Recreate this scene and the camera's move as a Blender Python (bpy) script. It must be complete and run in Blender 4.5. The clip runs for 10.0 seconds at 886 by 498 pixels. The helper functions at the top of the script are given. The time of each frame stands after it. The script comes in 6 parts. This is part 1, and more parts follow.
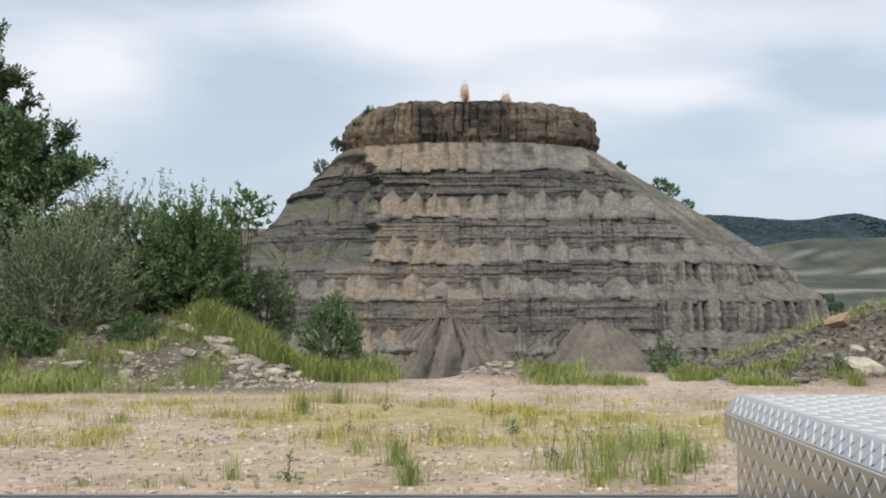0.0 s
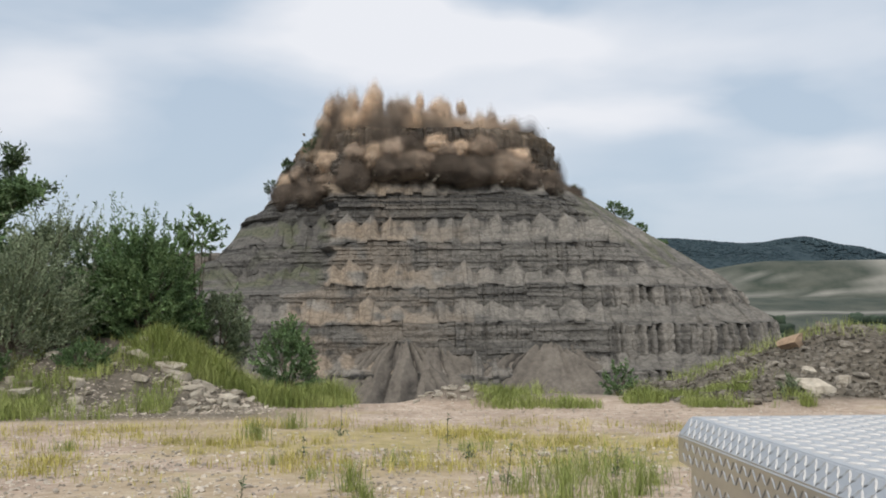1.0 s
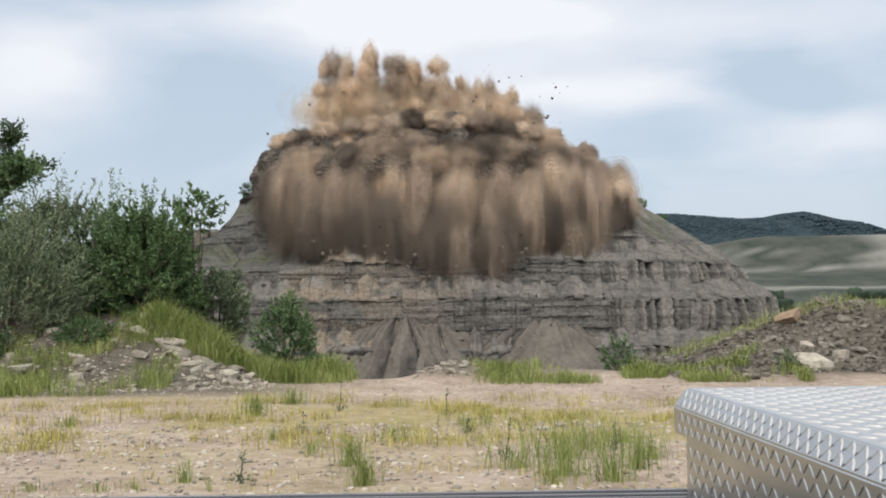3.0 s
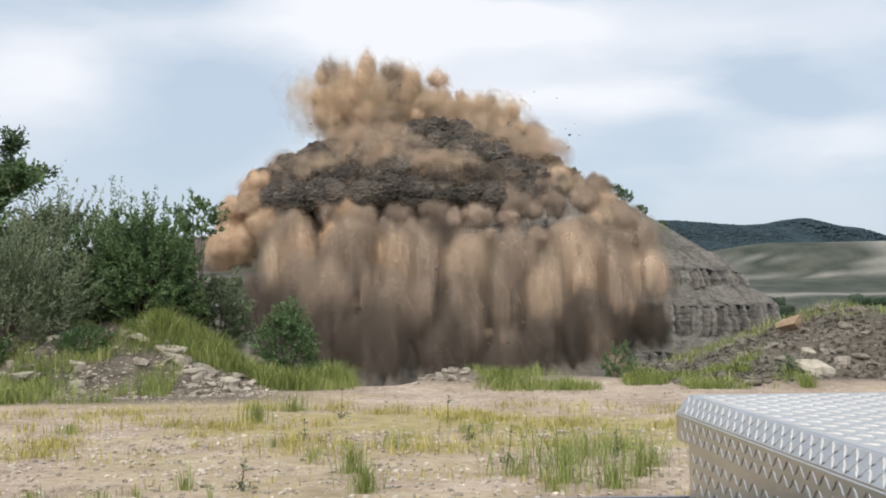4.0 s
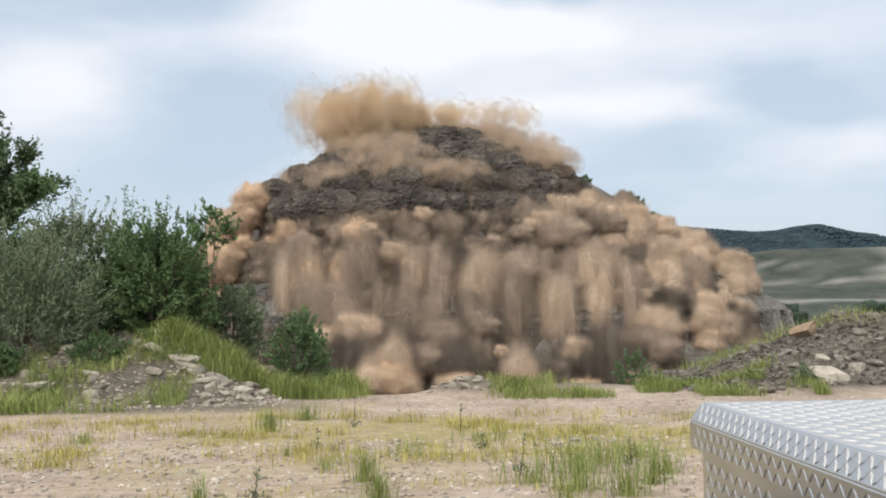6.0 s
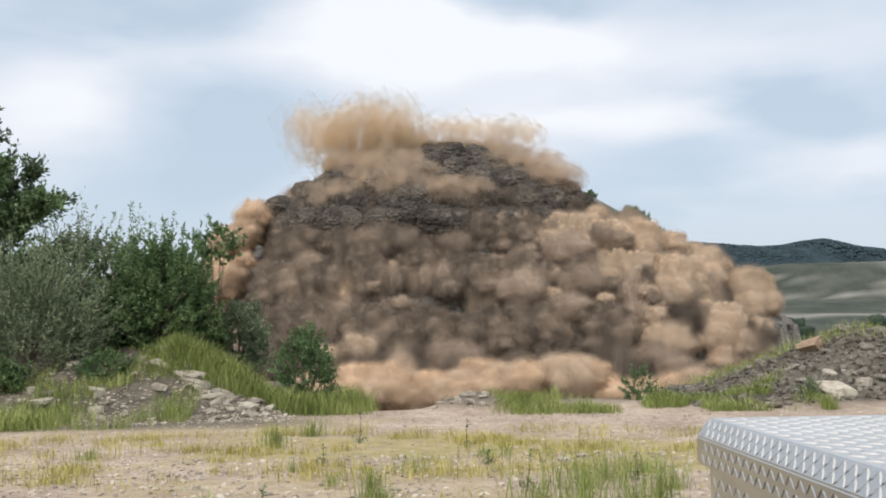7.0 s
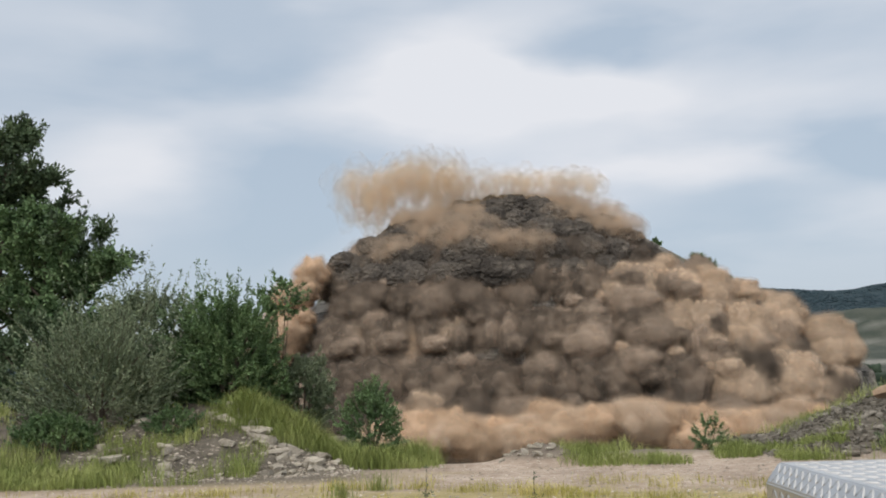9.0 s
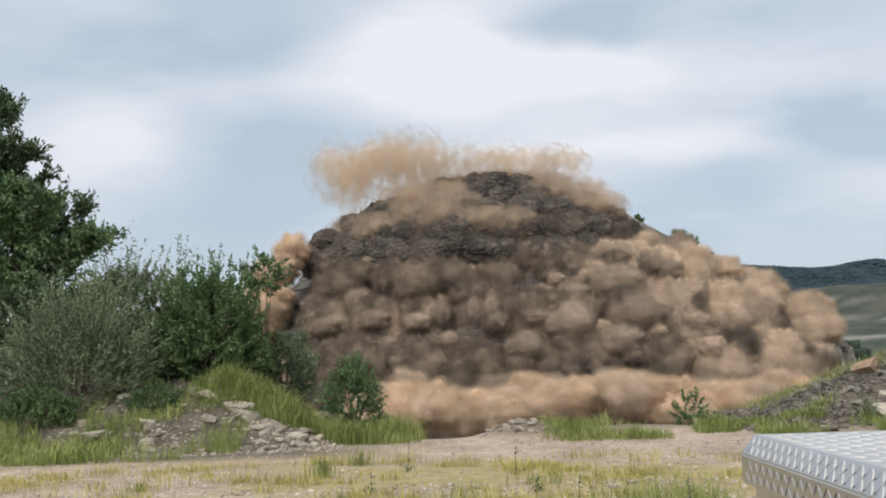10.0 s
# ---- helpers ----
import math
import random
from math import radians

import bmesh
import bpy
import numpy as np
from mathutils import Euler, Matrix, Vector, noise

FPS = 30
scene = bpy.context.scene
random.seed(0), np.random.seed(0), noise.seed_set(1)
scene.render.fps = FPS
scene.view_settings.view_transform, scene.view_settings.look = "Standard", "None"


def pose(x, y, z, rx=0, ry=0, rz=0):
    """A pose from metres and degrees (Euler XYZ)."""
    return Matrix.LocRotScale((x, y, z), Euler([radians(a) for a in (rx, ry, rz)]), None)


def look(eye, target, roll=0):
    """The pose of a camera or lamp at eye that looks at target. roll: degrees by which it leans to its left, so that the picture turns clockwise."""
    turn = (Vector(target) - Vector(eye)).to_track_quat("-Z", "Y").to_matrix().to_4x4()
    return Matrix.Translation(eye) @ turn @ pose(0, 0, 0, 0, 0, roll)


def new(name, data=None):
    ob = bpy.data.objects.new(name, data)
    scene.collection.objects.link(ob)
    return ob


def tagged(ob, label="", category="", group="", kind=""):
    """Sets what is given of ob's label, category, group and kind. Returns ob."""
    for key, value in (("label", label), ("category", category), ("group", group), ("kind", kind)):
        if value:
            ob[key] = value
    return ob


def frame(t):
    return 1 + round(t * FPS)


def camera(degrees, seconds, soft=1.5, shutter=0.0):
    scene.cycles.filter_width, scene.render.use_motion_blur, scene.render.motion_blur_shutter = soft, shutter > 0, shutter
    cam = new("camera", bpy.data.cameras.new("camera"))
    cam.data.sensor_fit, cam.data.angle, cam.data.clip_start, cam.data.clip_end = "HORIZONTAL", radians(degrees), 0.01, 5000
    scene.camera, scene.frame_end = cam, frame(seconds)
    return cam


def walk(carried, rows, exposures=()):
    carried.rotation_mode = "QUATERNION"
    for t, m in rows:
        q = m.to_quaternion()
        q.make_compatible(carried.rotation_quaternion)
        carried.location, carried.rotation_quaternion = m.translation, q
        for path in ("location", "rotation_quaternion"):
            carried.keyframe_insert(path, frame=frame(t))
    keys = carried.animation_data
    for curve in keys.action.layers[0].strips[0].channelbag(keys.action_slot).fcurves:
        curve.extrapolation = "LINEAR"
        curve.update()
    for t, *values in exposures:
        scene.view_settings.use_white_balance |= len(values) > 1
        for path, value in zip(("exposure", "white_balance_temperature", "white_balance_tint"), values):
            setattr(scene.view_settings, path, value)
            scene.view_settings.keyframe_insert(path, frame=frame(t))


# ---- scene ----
# ---------------------------------------------------------------- camera
cam = camera(44.0, 10.0, soft=1.9)
PATH = [
    (0, (-0.001, -0.022, 1.75), (-0.001, 1.975, 1.842), 0.0),
    (0.5, (-0.02, -0.09, 1.756), (0.025, 1.907, 1.865), -0.1),
    (1, (0.01, 0.016, 1.748), (0.091, 2.01, 1.883), -0.3),
    (1.5, (0.01, 0.008, 1.747), (0.093, 2.002, 1.876), -0.3),
    (2, (0.01, 0.005, 1.744), (0.09, 2.0, 1.853), -0.3),
    (2.5, (0.013, 0.006, 1.742), (0.096, 2.002, 1.83), -0.4),
    (4, (0.011, 0.005, 1.742), (0.092, 2.0, 1.846), -0.5),
    (4.5, (0.009, -0.005, 1.744), (0.089, 1.991, 1.85), -0.5),
    (5, (0.009, -0.004, 1.743), (0.082, 1.991, 1.851), -0.6),
    (6.5, (0.01, 0.001, 1.743), (0.067, 1.996, 1.873), -0.8),
    (7, (0.009, 0.0, 1.744), (0.059, 1.994, 1.891), -0.9),
    (7.5, (0.007, 0.028, 1.744), (-0.038, 2.019, 1.921), -1.1),
    (8, (0.025, 0.06, 1.735), (-0.09, 2.044, 1.957), -1.6),
    (8.5, (0.033, 0.06, 1.731), (-0.052, 2.043, 1.977), -1.9),
    (9, (0.036, 0.065, 1.728), (-0.028, 2.049, 1.972), -1.8),
    (9.5, (0.037, 0.054, 1.728), (-0.015, 2.041, 1.953), -1.8),
    (10, (0.042, 0.056, 1.723), (0.008, 2.046, 1.923), -1.8),
]
walk(cam, [(t, look(eye, target, roll)) for t, eye, target, roll in PATH],
     [(0, 0.05), (1, -0.08), (2.5, 0.0), (4.5, 0.09), (6.5, 0.11), (7.2, 0.06), (8, -0.08), (9, -0.18), (10, -0.08)])

# ---------------------------------------------------------------- light
world = bpy.data.worlds.new("sky")
scene.world = world
world.use_nodes = True


def build_sky():
    nt = world.node_tree
    nt.nodes.clear()
    add = nt.nodes.new
    out, bg = add("ShaderNodeOutputWorld"), add("ShaderNodeBackground")
    sky = add("ShaderNodeTexSky")
    sky.sky_type, sky.sun_disc = "NISHITA", False
    sky.sun_elevation, sky.sun_rotation = radians(52), radians(200)
    sky.air_density, sky.dust_density = 1.0, 2.0
    dim = add("ShaderNodeVectorMath")
    dim.operation = "SCALE"
    dim.inputs["Scale"].default_value = 0.11
    nt.links.new(sky.outputs[0], dim.inputs[0])
    co = add("ShaderNodeTexCoord")
    mp = add("ShaderNodeMapping")
    mp.inputs["Location"].default_value = (-0.6, 0.0, 0.62)
    mp.inputs["Scale"].default_value = (3.4, 1.0, 9.5)
    nt.links.new(co.outputs["Generated"], mp.inputs[0])
    n1 = add("ShaderNodeTexNoise")
    n1.inputs["Scale"].default_value, n1.inputs["Detail"].default_value = 1.15, 5.0
    n1.inputs["Roughness"].default_value, n1.inputs["Distortion"].default_value = 0.44, 0.35
    nt.links.new(mp.outputs[0], n1.inputs["Vector"])
    ramp = add("ShaderNodeValToRGB")
    ramp.color_ramp.interpolation = "EASE"
    ramp.color_ramp.elements[0].position, ramp.color_ramp.elements[0].color = 0.36, (0, 0, 0, 1)
    ramp.color_ramp.elements[1].position, ramp.color_ramp.elements[1].color = 0.64, (1, 1, 1, 1)
    nt.links.new(n1.outputs[0], ramp.inputs[0])
    veil = add("ShaderNodeMix")                      # thin grey-blue veil over the clear sky
    veil.data_type = "RGBA"
    veil.inputs["Factor"].default_value = 0.8
    veil.inputs["B"].default_value = (0.50, 0.59, 0.695, 1)
    nt.links.new(dim.outputs[0], veil.inputs["A"])
    mix = add("ShaderNodeMix")
    mix.data_type = "RGBA"
    mix.inputs["B"].default_value = (0.78, 0.80, 0.85, 1)
    low = add("ShaderNodeSeparateXYZ")
    nt.links.new(co.outputs["Generated"], low.inputs[0])
    # the larger cloud banks over the hills and the blue gaps between them: tan(azimuth), tan(height), half sizes, weight
    ahead = add("ShaderNodeMath")
    ahead.operation = "MAXIMUM"
    ahead.inputs[1].default_value = 0.08
    nt.links.new(low.outputs["Y"], ahead.inputs[0])
    flat = add("ShaderNodeCombineXYZ")
    for axis, where in (("X", "X"), ("Z", "Y")):
        q = add("ShaderNodeMath")
        q.operation = "DIVIDE"
        nt.links.new(low.outputs[axis], q.inputs[0])
        nt.links.new(ahead.outputs[0], q.inputs[1])
        nt.links.new(q.outputs[0], flat.inputs[where])
    warp = add("ShaderNodeTexNoise")
    warp.inputs["Scale"].default_value, warp.inputs["Detail"].default_value = 1.6, 4.0
    nt.links.new(mp.outputs[0], warp.inputs["Vector"])
    bend = add("ShaderNodeVectorMath")
    bend.operation = "MULTIPLY_ADD"
    bend.inputs[1].default_value, bend.inputs[2].default_value = (0.16, 0.07, 0.0), (-0.08, -0.035, 0.0)
    nt.links.new(warp.outputs["Color"], bend.inputs[0])
    bent = add("ShaderNodeVectorMath")
    nt.links.new(flat.outputs[0], bent.inputs[0])
    nt.links.new(bend.outputs[0], bent.inputs[1])
    total = ramp.outputs[0]
    less = add("ShaderNodeMath")
    less.operation = "MULTIPLY_ADD"
    less.inputs[1].default_value, less.inputs[2].default_value = 0.42, 0.10
    nt.links.new(total, less.inputs[0])
    total = less.outputs[0]
    for u, w, ru, rw, weight in ((0.08, 0.262, 0.30, 0.050, 0.75), (-0.33, 0.21, 0.13, 0.055, 0.55), (0.23, 0.190, 0.18, 0.028, 0.60), (0.39, 0.145, 0.12, 0.03, 0.45),
                                 (-0.02, 0.30, 0.13, 0.05, 0.45), (0.04, 0.17, 0.20, 0.05, 0.30), (0.37, 0.20, 0.08, 0.04, -0.55), (-0.16, 0.20, 0.12, 0.08, -0.30),
                                 (0.11, 0.315, 0.10, 0.03, -0.60), (-0.30, 0.29, 0.24, 0.035, -0.25), (0.30, 0.07, 0.55, 0.08, -0.30)):
        at = add("ShaderNodeMapping")
        at.inputs["Scale"].default_value = (1 / ru, 1 / rw, 1)
        at.inputs["Location"].default_value = (-u / ru, -w / rw, 0)
        nt.links.new(bent.outputs[0], at.inputs[0])
        far = add("ShaderNodeVectorMath")
        far.operation = "LENGTH"
        nt.links.new(at.outputs[0], far.inputs[0])
        fall = add("ShaderNodeMapRange")
        fall.interpolation_type = "SMOOTHSTEP"
        fall.inputs["From Min"].default_value, fall.inputs["From Max"].default_value = 0.15, 1.25
        fall.inputs["To Min"].default_value, fall.inputs["To Max"].default_value = weight, 0.0
        nt.links.new(far.outputs["Value"], fall.inputs["Value"])
        more = add("ShaderNodeMath")
        nt.links.new(total, more.inputs[0])
        nt.links.new(fall.outputs[0], more.inputs[1])
        total = more.outputs[0]
    cover = add("ShaderNodeMath")
    cover.use_clamp = True
    nt.links.new(total, cover.inputs[0])
    cover.inputs[1].default_value = 0.0
    nt.links.new(cover.outputs[0], mix.inputs["Factor"])
    nt.links.new(veil.outputs["Result"], mix.inputs["A"])
    part_z = add("ShaderNodeSeparateXYZ")
    nt.links.new(co.outputs["Generated"], part_z.inputs[0])
    up = add("ShaderNodeMapRange")
    up.interpolation_type = "SMOOTHSTEP"
    up.inputs["From Min"].default_value, up.inputs["From Max"].default_value = 0.38, 0.85
    nt.links.new(part_z.outputs["Z"], up.inputs["Value"])
    high = add("ShaderNodeMix")                      # the cloud deck is brightest overhead
    high.data_type = "RGBA"
    high.inputs["B"].default_value = (1.08, 1.06, 1.05, 1)
    nt.links.new(up.outputs[0], high.inputs["Factor"])
    nt.links.new(mix.outputs["Result"], high.inputs["A"])
    nt.links.new(high.outputs["Result"], bg.inputs["Color"])
    bg.inputs["Strength"].default_value = 1.12
    nt.links.new(bg.outputs[0], out.inputs[0])


build_sky()
sun = new("sun", bpy.data.lights.new("sun", "SUN"))
sun.data.energy, sun.data.angle, sun.data.color = 1.7, radians(12), (1.0, 0.94, 0.85)
sun.matrix_world = look((-60, -120, 190), (0, 60, 0))

# ---------------------------------------------------------------- materials


def material(name, colours, scale=1.0, rough=0.9, bump=0.3, detail=6.0, metal=0.0, vary=0.0, stretch=(1, 1, 1), island=False,
             spots=None, second=None):
    """A surface whose colours follow a fine and a coarse noise; vary: how far objects (or islands) differ in brightness.
    spots: (scale, from, to, colour) adds a second pattern. second: (attribute, colour) lays a ground type where the attribute says."""
    m = bpy.data.materials.new(name)
    m.use_nodes = True
    nt = m.node_tree
    add, link = nt.nodes.new, nt.links.new
    p = nt.nodes["Principled BSDF"]
    p.inputs["Roughness"].default_value, p.inputs["Metallic"].default_value = rough, metal
    p.inputs["Specular IOR Level"].default_value = 0.25 if metal == 0 else 0.5
    co = add("ShaderNodeTexCoord")
    mp = add("ShaderNodeMapping")
    mp.inputs["Scale"].default_value = [scale * k for k in stretch]
    link(co.outputs["Object"], mp.inputs[0])
    fine = add("ShaderNodeTexNoise")
    fine.inputs["Scale"].default_value, fine.inputs["Detail"].default_value = 1.0, detail
    fine.inputs["Roughness"].default_value = 0.65
    link(mp.outputs[0], fine.inputs["Vector"])
    coarse = add("ShaderNodeTexNoise")
    coarse.inputs["Scale"].default_value, coarse.inputs["Detail"].default_value = 0.17, 3.0
    link(mp.outputs[0], coarse.inputs["Vector"])
    mean = add("ShaderNodeMath")
    mean.operation = "MULTIPLY_ADD"
    mean.inputs[1].default_value = 0.6
    half = add("ShaderNodeMath")
    half.operation = "MULTIPLY"
    half.inputs[1].default_value = 0.4
    link(coarse.outputs[0], half.inputs[0])
    link(fine.outputs[0], mean.inputs[0])
    link(half.outputs[0], mean.inputs[2])
    ramp = add("ShaderNodeValToRGB")
    els = ramp.color_ramp.elements
    while len(els) < len(colours):
        els.new(0.5)
    for i, c in enumerate(colours):
        els[i].position = 0.33 + 0.34 * i / max(1, len(colours) - 1)
        els[i].color = (*c, 1)
    link(mean.outputs[0], ramp.inputs[0])
    col = ramp.outputs[0]
    if spots:
        sc, a, b, c, *flat = spots
        sp = add("ShaderNodeTexNoise")
        sp.inputs["Scale"].default_value, sp.inputs["Detail"].default_value = sc, 5.0
        lay = add("ShaderNodeMapping")
        lay.inputs["Scale"].default_value = flat[0] if flat else (1, 1, 1)
        link(co.outputs["Object"], lay.inputs[0])
        link(lay.outputs[0], sp.inputs["Vector"])
        mr = add("ShaderNodeMapRange")
        mr.inputs["From Min"].default_value, mr.inputs["From Max"].default_value = a, b
        link(sp.outputs[0], mr.inputs["Value"])
        mx = add("ShaderNodeMix")
        mx.data_type = "RGBA"
        mx.inputs["B"].default_value = (*c, 1)
        link(mr.outputs[0], mx.inputs["Factor"])
        link(col, mx.inputs["A"])
        col = mx.outputs["Result"]
    for attr, colour_a, colour_b, sc in (second or ()):
        at = add("ShaderNodeAttribute")
        at.attribute_name = attr
        sp = add("ShaderNodeTexNoise")
        sp.inputs["Scale"].default_value, sp.inputs["Detail"].default_value = sc, 6.0
        sp.inputs["Roughness"].default_value = 0.65
        link(co.outputs["Object"], sp.inputs["Vector"])
        r2 = add("ShaderNodeValToRGB")
        r2.color_ramp.elements[0].position, r2.color_ramp.elements[0].color = 0.36, (*colour_a, 1)
        r2.color_ramp.elements[1].position, r2.color_ramp.elements[1].color = 0.64, (*colour_b, 1)
        link(sp.outputs[0], r2.inputs[0])
        mx = add("ShaderNodeMix")
        mx.data_type = "RGBA"
        link(at.outputs["Fac"], mx.inputs["Factor"])
        link(col, mx.inputs["A"])
        link(r2.outputs[0], mx.inputs["B"])
        col = mx.outputs["Result"]
    if vary:
        rnd = add("ShaderNodeNewGeometry" if island else "ShaderNodeObjectInfo")
        mr = add("ShaderNodeMapRange")
        mr.inputs["To Min"].default_value, mr.inputs["To Max"].default_value = 1 - vary, 1 + vary
        link(rnd.outputs["Random Per Island" if island else "Random"], mr.inputs["Value"])
        sc = add("ShaderNodeVectorMath")
        sc.operation = "SCALE"
        link(col, sc.inputs[0])
        link(mr.outputs[0], sc.inputs["Scale"])
        col = sc.outputs[0]
    link(col, p.inputs["Base Color"])
    if bump:
        bp = add("ShaderNodeBump")
        bp.inputs["Strength"].default_value, bp.inputs["Distance"].default_value = bump, 0.3 / scale
        link(fine.outputs[0], bp.inputs["Height"])
        link(bp.outputs[0], p.inputs["Normal"])
    return m


M = dict(
    ground=material("gravel_ground", [(0.215, 0.165, 0.125), (0.40, 0.318, 0.252), (0.565, 0.475, 0.395)], 4.5, 0.95, 0.6, 10,
                    spots=(7.0, 0.60, 0.72, (0.52, 0.47, 0.40)),
                    second=(("grass", (0.26, 0.23, 0.09), (0.43, 0.35, 0.18), 3.2), ("rubble", (0.075, 0.066, 0.052), (0.175, 0.155, 0.125), 3.5),
                            # meadow greyed and forest blued: distance haze put into the colours
                            ("pit", (0.13, 0.12, 0.10), (0.24, 0.215, 0.18), 0.2), ("meadow", (0.032, 0.046, 0.036), (0.082, 0.09, 0.073), 0.045),
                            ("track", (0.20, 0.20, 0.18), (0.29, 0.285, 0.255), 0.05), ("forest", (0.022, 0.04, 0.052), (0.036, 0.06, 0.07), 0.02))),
    cliff=material("layered_rock", [(0.082, 0.079, 0.072), (0.15, 0.143, 0.13), (0.235, 0.223, 0.202)], 0.9, 0.95, 1.0, 10, stretch=(0.8, 0.8, 1.6),
                   spots=(0.9, 0.54, 0.64, (0.09, 0.087, 0.081), (0.06, 0.06, 1.0)),
                   second=(("talus", (0.175, 0.163, 0.144), (0.30, 0.28, 0.247), 1.1), ("warm", (0.20, 0.16, 0.12), (0.345, 0.28, 0.21), 0.8),
                           ("darker", (0.035, 0.035, 0.036), (0.10, 0.097, 0.09), 0.6), ("green", (0.07, 0.085, 0.05), (0.15, 0.15, 0.10), 0.9))),
    cap=material("cap_rock", [(0.075, 0.065, 0.054), (0.15, 0.125, 0.098), (0.245, 0.20, 0.15)], 0.6, 0.95, 1.0, 9, vary=0.1, stretch=(1, 1, 1.6),
                 second=(("warm", (0.13, 0.10, 0.07), (0.30, 0.235, 0.165), 0.7), ("darker", (0.03, 0.028, 0.026), (0.085, 0.076, 0.064), 0.7))),
    spoil=material("spoil", [(0.10, 0.09, 0.078), (0.20, 0.18, 0.152), (0.27, 0.24, 0.205)], 0.5, 0.95, 0.5, 8, stretch=(1.6, 0.6, 0.4)),
    rubble=material("dark_rubble", [(0.045, 0.04, 0.035), (0.088, 0.077, 0.066), (0.155, 0.135, 0.112)], 0.9, 0.95, 0.9, 9, vary=0.25,
                    spots=(1.3, 0.60, 0.72, (0.20, 0.175, 0.145))),
    stone=material("pale_stone", [(0.24, 0.215, 0.175), (0.41, 0.37, 0.305), (0.55, 0.51, 0.43)], 3.0, 0.9, 0.5, 8, vary=0.25),
    warm_stone=material("orange_stone", [(0.26, 0.185, 0.125), (0.38, 0.275, 0.19), (0.46, 0.355, 0.255)], 2.0, 0.9, 0.5, 8),
    gravel=material("gravel", [(0.25, 0.215, 0.175), (0.42, 0.37, 0.31), (0.60, 0.55, 0.48)], 4.0, 0.95, 0.2, 4, vary=0.4, island=True),
    grey_stone=material("grey_stone", [(0.095, 0.085, 0.07), (0.165, 0.15, 0.125), (0.31, 0.285, 0.245)], 2.5, 0.95, 0.4, 6, vary=0.35, island=True),
    leaf_dark=material("dark_green_leaf", [(0.052, 0.085, 0.048), (0.09, 0.135, 0.07), (0.14, 0.195, 0.095)], 1.2, 0.6, 0, 3, vary=0.4, island=True),
    leaf_mid=material("green_leaf", [(0.07, 0.13, 0.06), (0.125, 0.20, 0.085), (0.20, 0.285, 0.125)], 1.2, 0.6, 0, 3, vary=0.4, island=True),
    leaf_silver=material("silver_green_leaf", [(0.095, 0.13, 0.08), (0.18, 0.225, 0.135), (0.34, 0.385, 0.255)], 1.2, 0.65, 0, 3, vary=0.4, island=True),
    grass=material("green_grass", [(0.14, 0.185, 0.048), (0.245, 0.29, 0.088), (0.385, 0.41, 0.16)], 0.8, 0.7, 0, 3, vary=0.35, island=True),
    dry=material("yellow_grass", [(0.27, 0.26, 0.075), (0.42, 0.38, 0.12), (0.55, 0.46, 0.19)], 0.8, 0.75, 0, 3, vary=0.35, island=True),
    bark=material("bark", [(0.06, 0.048, 0.036), (0.11, 0.09, 0.07), (0.17, 0.14, 0.11)], 6.0, 0.95, 0.5, 6),
    plate=material("aluminium_plate", [(0.54, 0.53, 0.515), (0.64, 0.63, 0.615), (0.73, 0.72, 0.705)], 3.0, 0.32, 0.03, 5, metal=1.0),
    rail=material("grey_painted_rail", [(0.13, 0.135, 0.15), (0.17, 0.175, 0.19), (0.21, 0.215, 0.23)], 4.0, 0.45, 0.03, 4),
    rubber=material("black_liner", [(0.02, 0.02, 0.021), (0.032, 0.032, 0.033), (0.05, 0.05, 0.05)], 4.0, 0.7, 0.1, 4),
)


def cracked(m, size, dark=0.5):
    """Runs uneven joints through a rock: thin dark cracks that also dent the surface."""
    nt = m.node_tree
    add, link = nt.nodes.new, nt.links.new
    p = nt.nodes["Principled BSDF"]
    co, mp, bend, off = add("ShaderNodeTexCoord"), add("ShaderNodeMapping"), add("ShaderNodeTexNoise"), add("ShaderNodeVectorMath")
    mp.inputs["Scale"].default_value = (1 / size, 1 / size, 1.5 / size)
    bend.inputs["Scale"].default_value, bend.inputs["Detail"].default_value = 1.1, 3.0
    off.operation = "MULTIPLY_ADD"
    off.inputs[1].default_value = (0.7, 0.7, 0.5)
    link(co.outputs["Object"], mp.inputs[0])
    link(mp.outputs[0], bend.inputs["Vector"])
    link(bend.outputs["Color"], off.inputs[0])
    link(mp.outputs[0], off.inputs[2])
    cells = add("ShaderNodeTexVoronoi")
    cells.feature = "DISTANCE_TO_EDGE"
    cells.inputs["Scale"].default_value = 1.0
    link(off.outputs[0], cells.inputs["Vector"])
    mr = add("ShaderNodeMapRange")
    mr.inputs["From Min"].default_value, mr.inputs["From Max"].default_value = 0.0, 0.07
    mr.inputs["To Min"].default_value, mr.inputs["To Max"].default_value = dark, 1.0
    link(cells.outputs["Distance"], mr.inputs["Value"])
    shade = add("ShaderNodeVectorMath")
    shade.operation = "SCALE"
    link(p.inputs["Base Color"].links[0].from_socket, shade.inputs[0])
    link(mr.outputs[0], shade.inputs["Scale"])
    link(shade.outputs[0], p.inputs["Base Color"])
    dent = add("ShaderNodeBump")
    dent.inputs["Strength"].default_value, dent.inputs["Distance"].default_value = 0.7, 0.35
    link(mr.outputs[0], dent.inputs["Height"])
    link(p.inputs["Normal"].links[0].from_socket, dent.inputs["Normal"])
    link(dent.outputs[0], p.inputs["Normal"])


cracked(M["cliff"], 3.2, 0.7)
cracked(M["cap"], 2.2, 0.6)


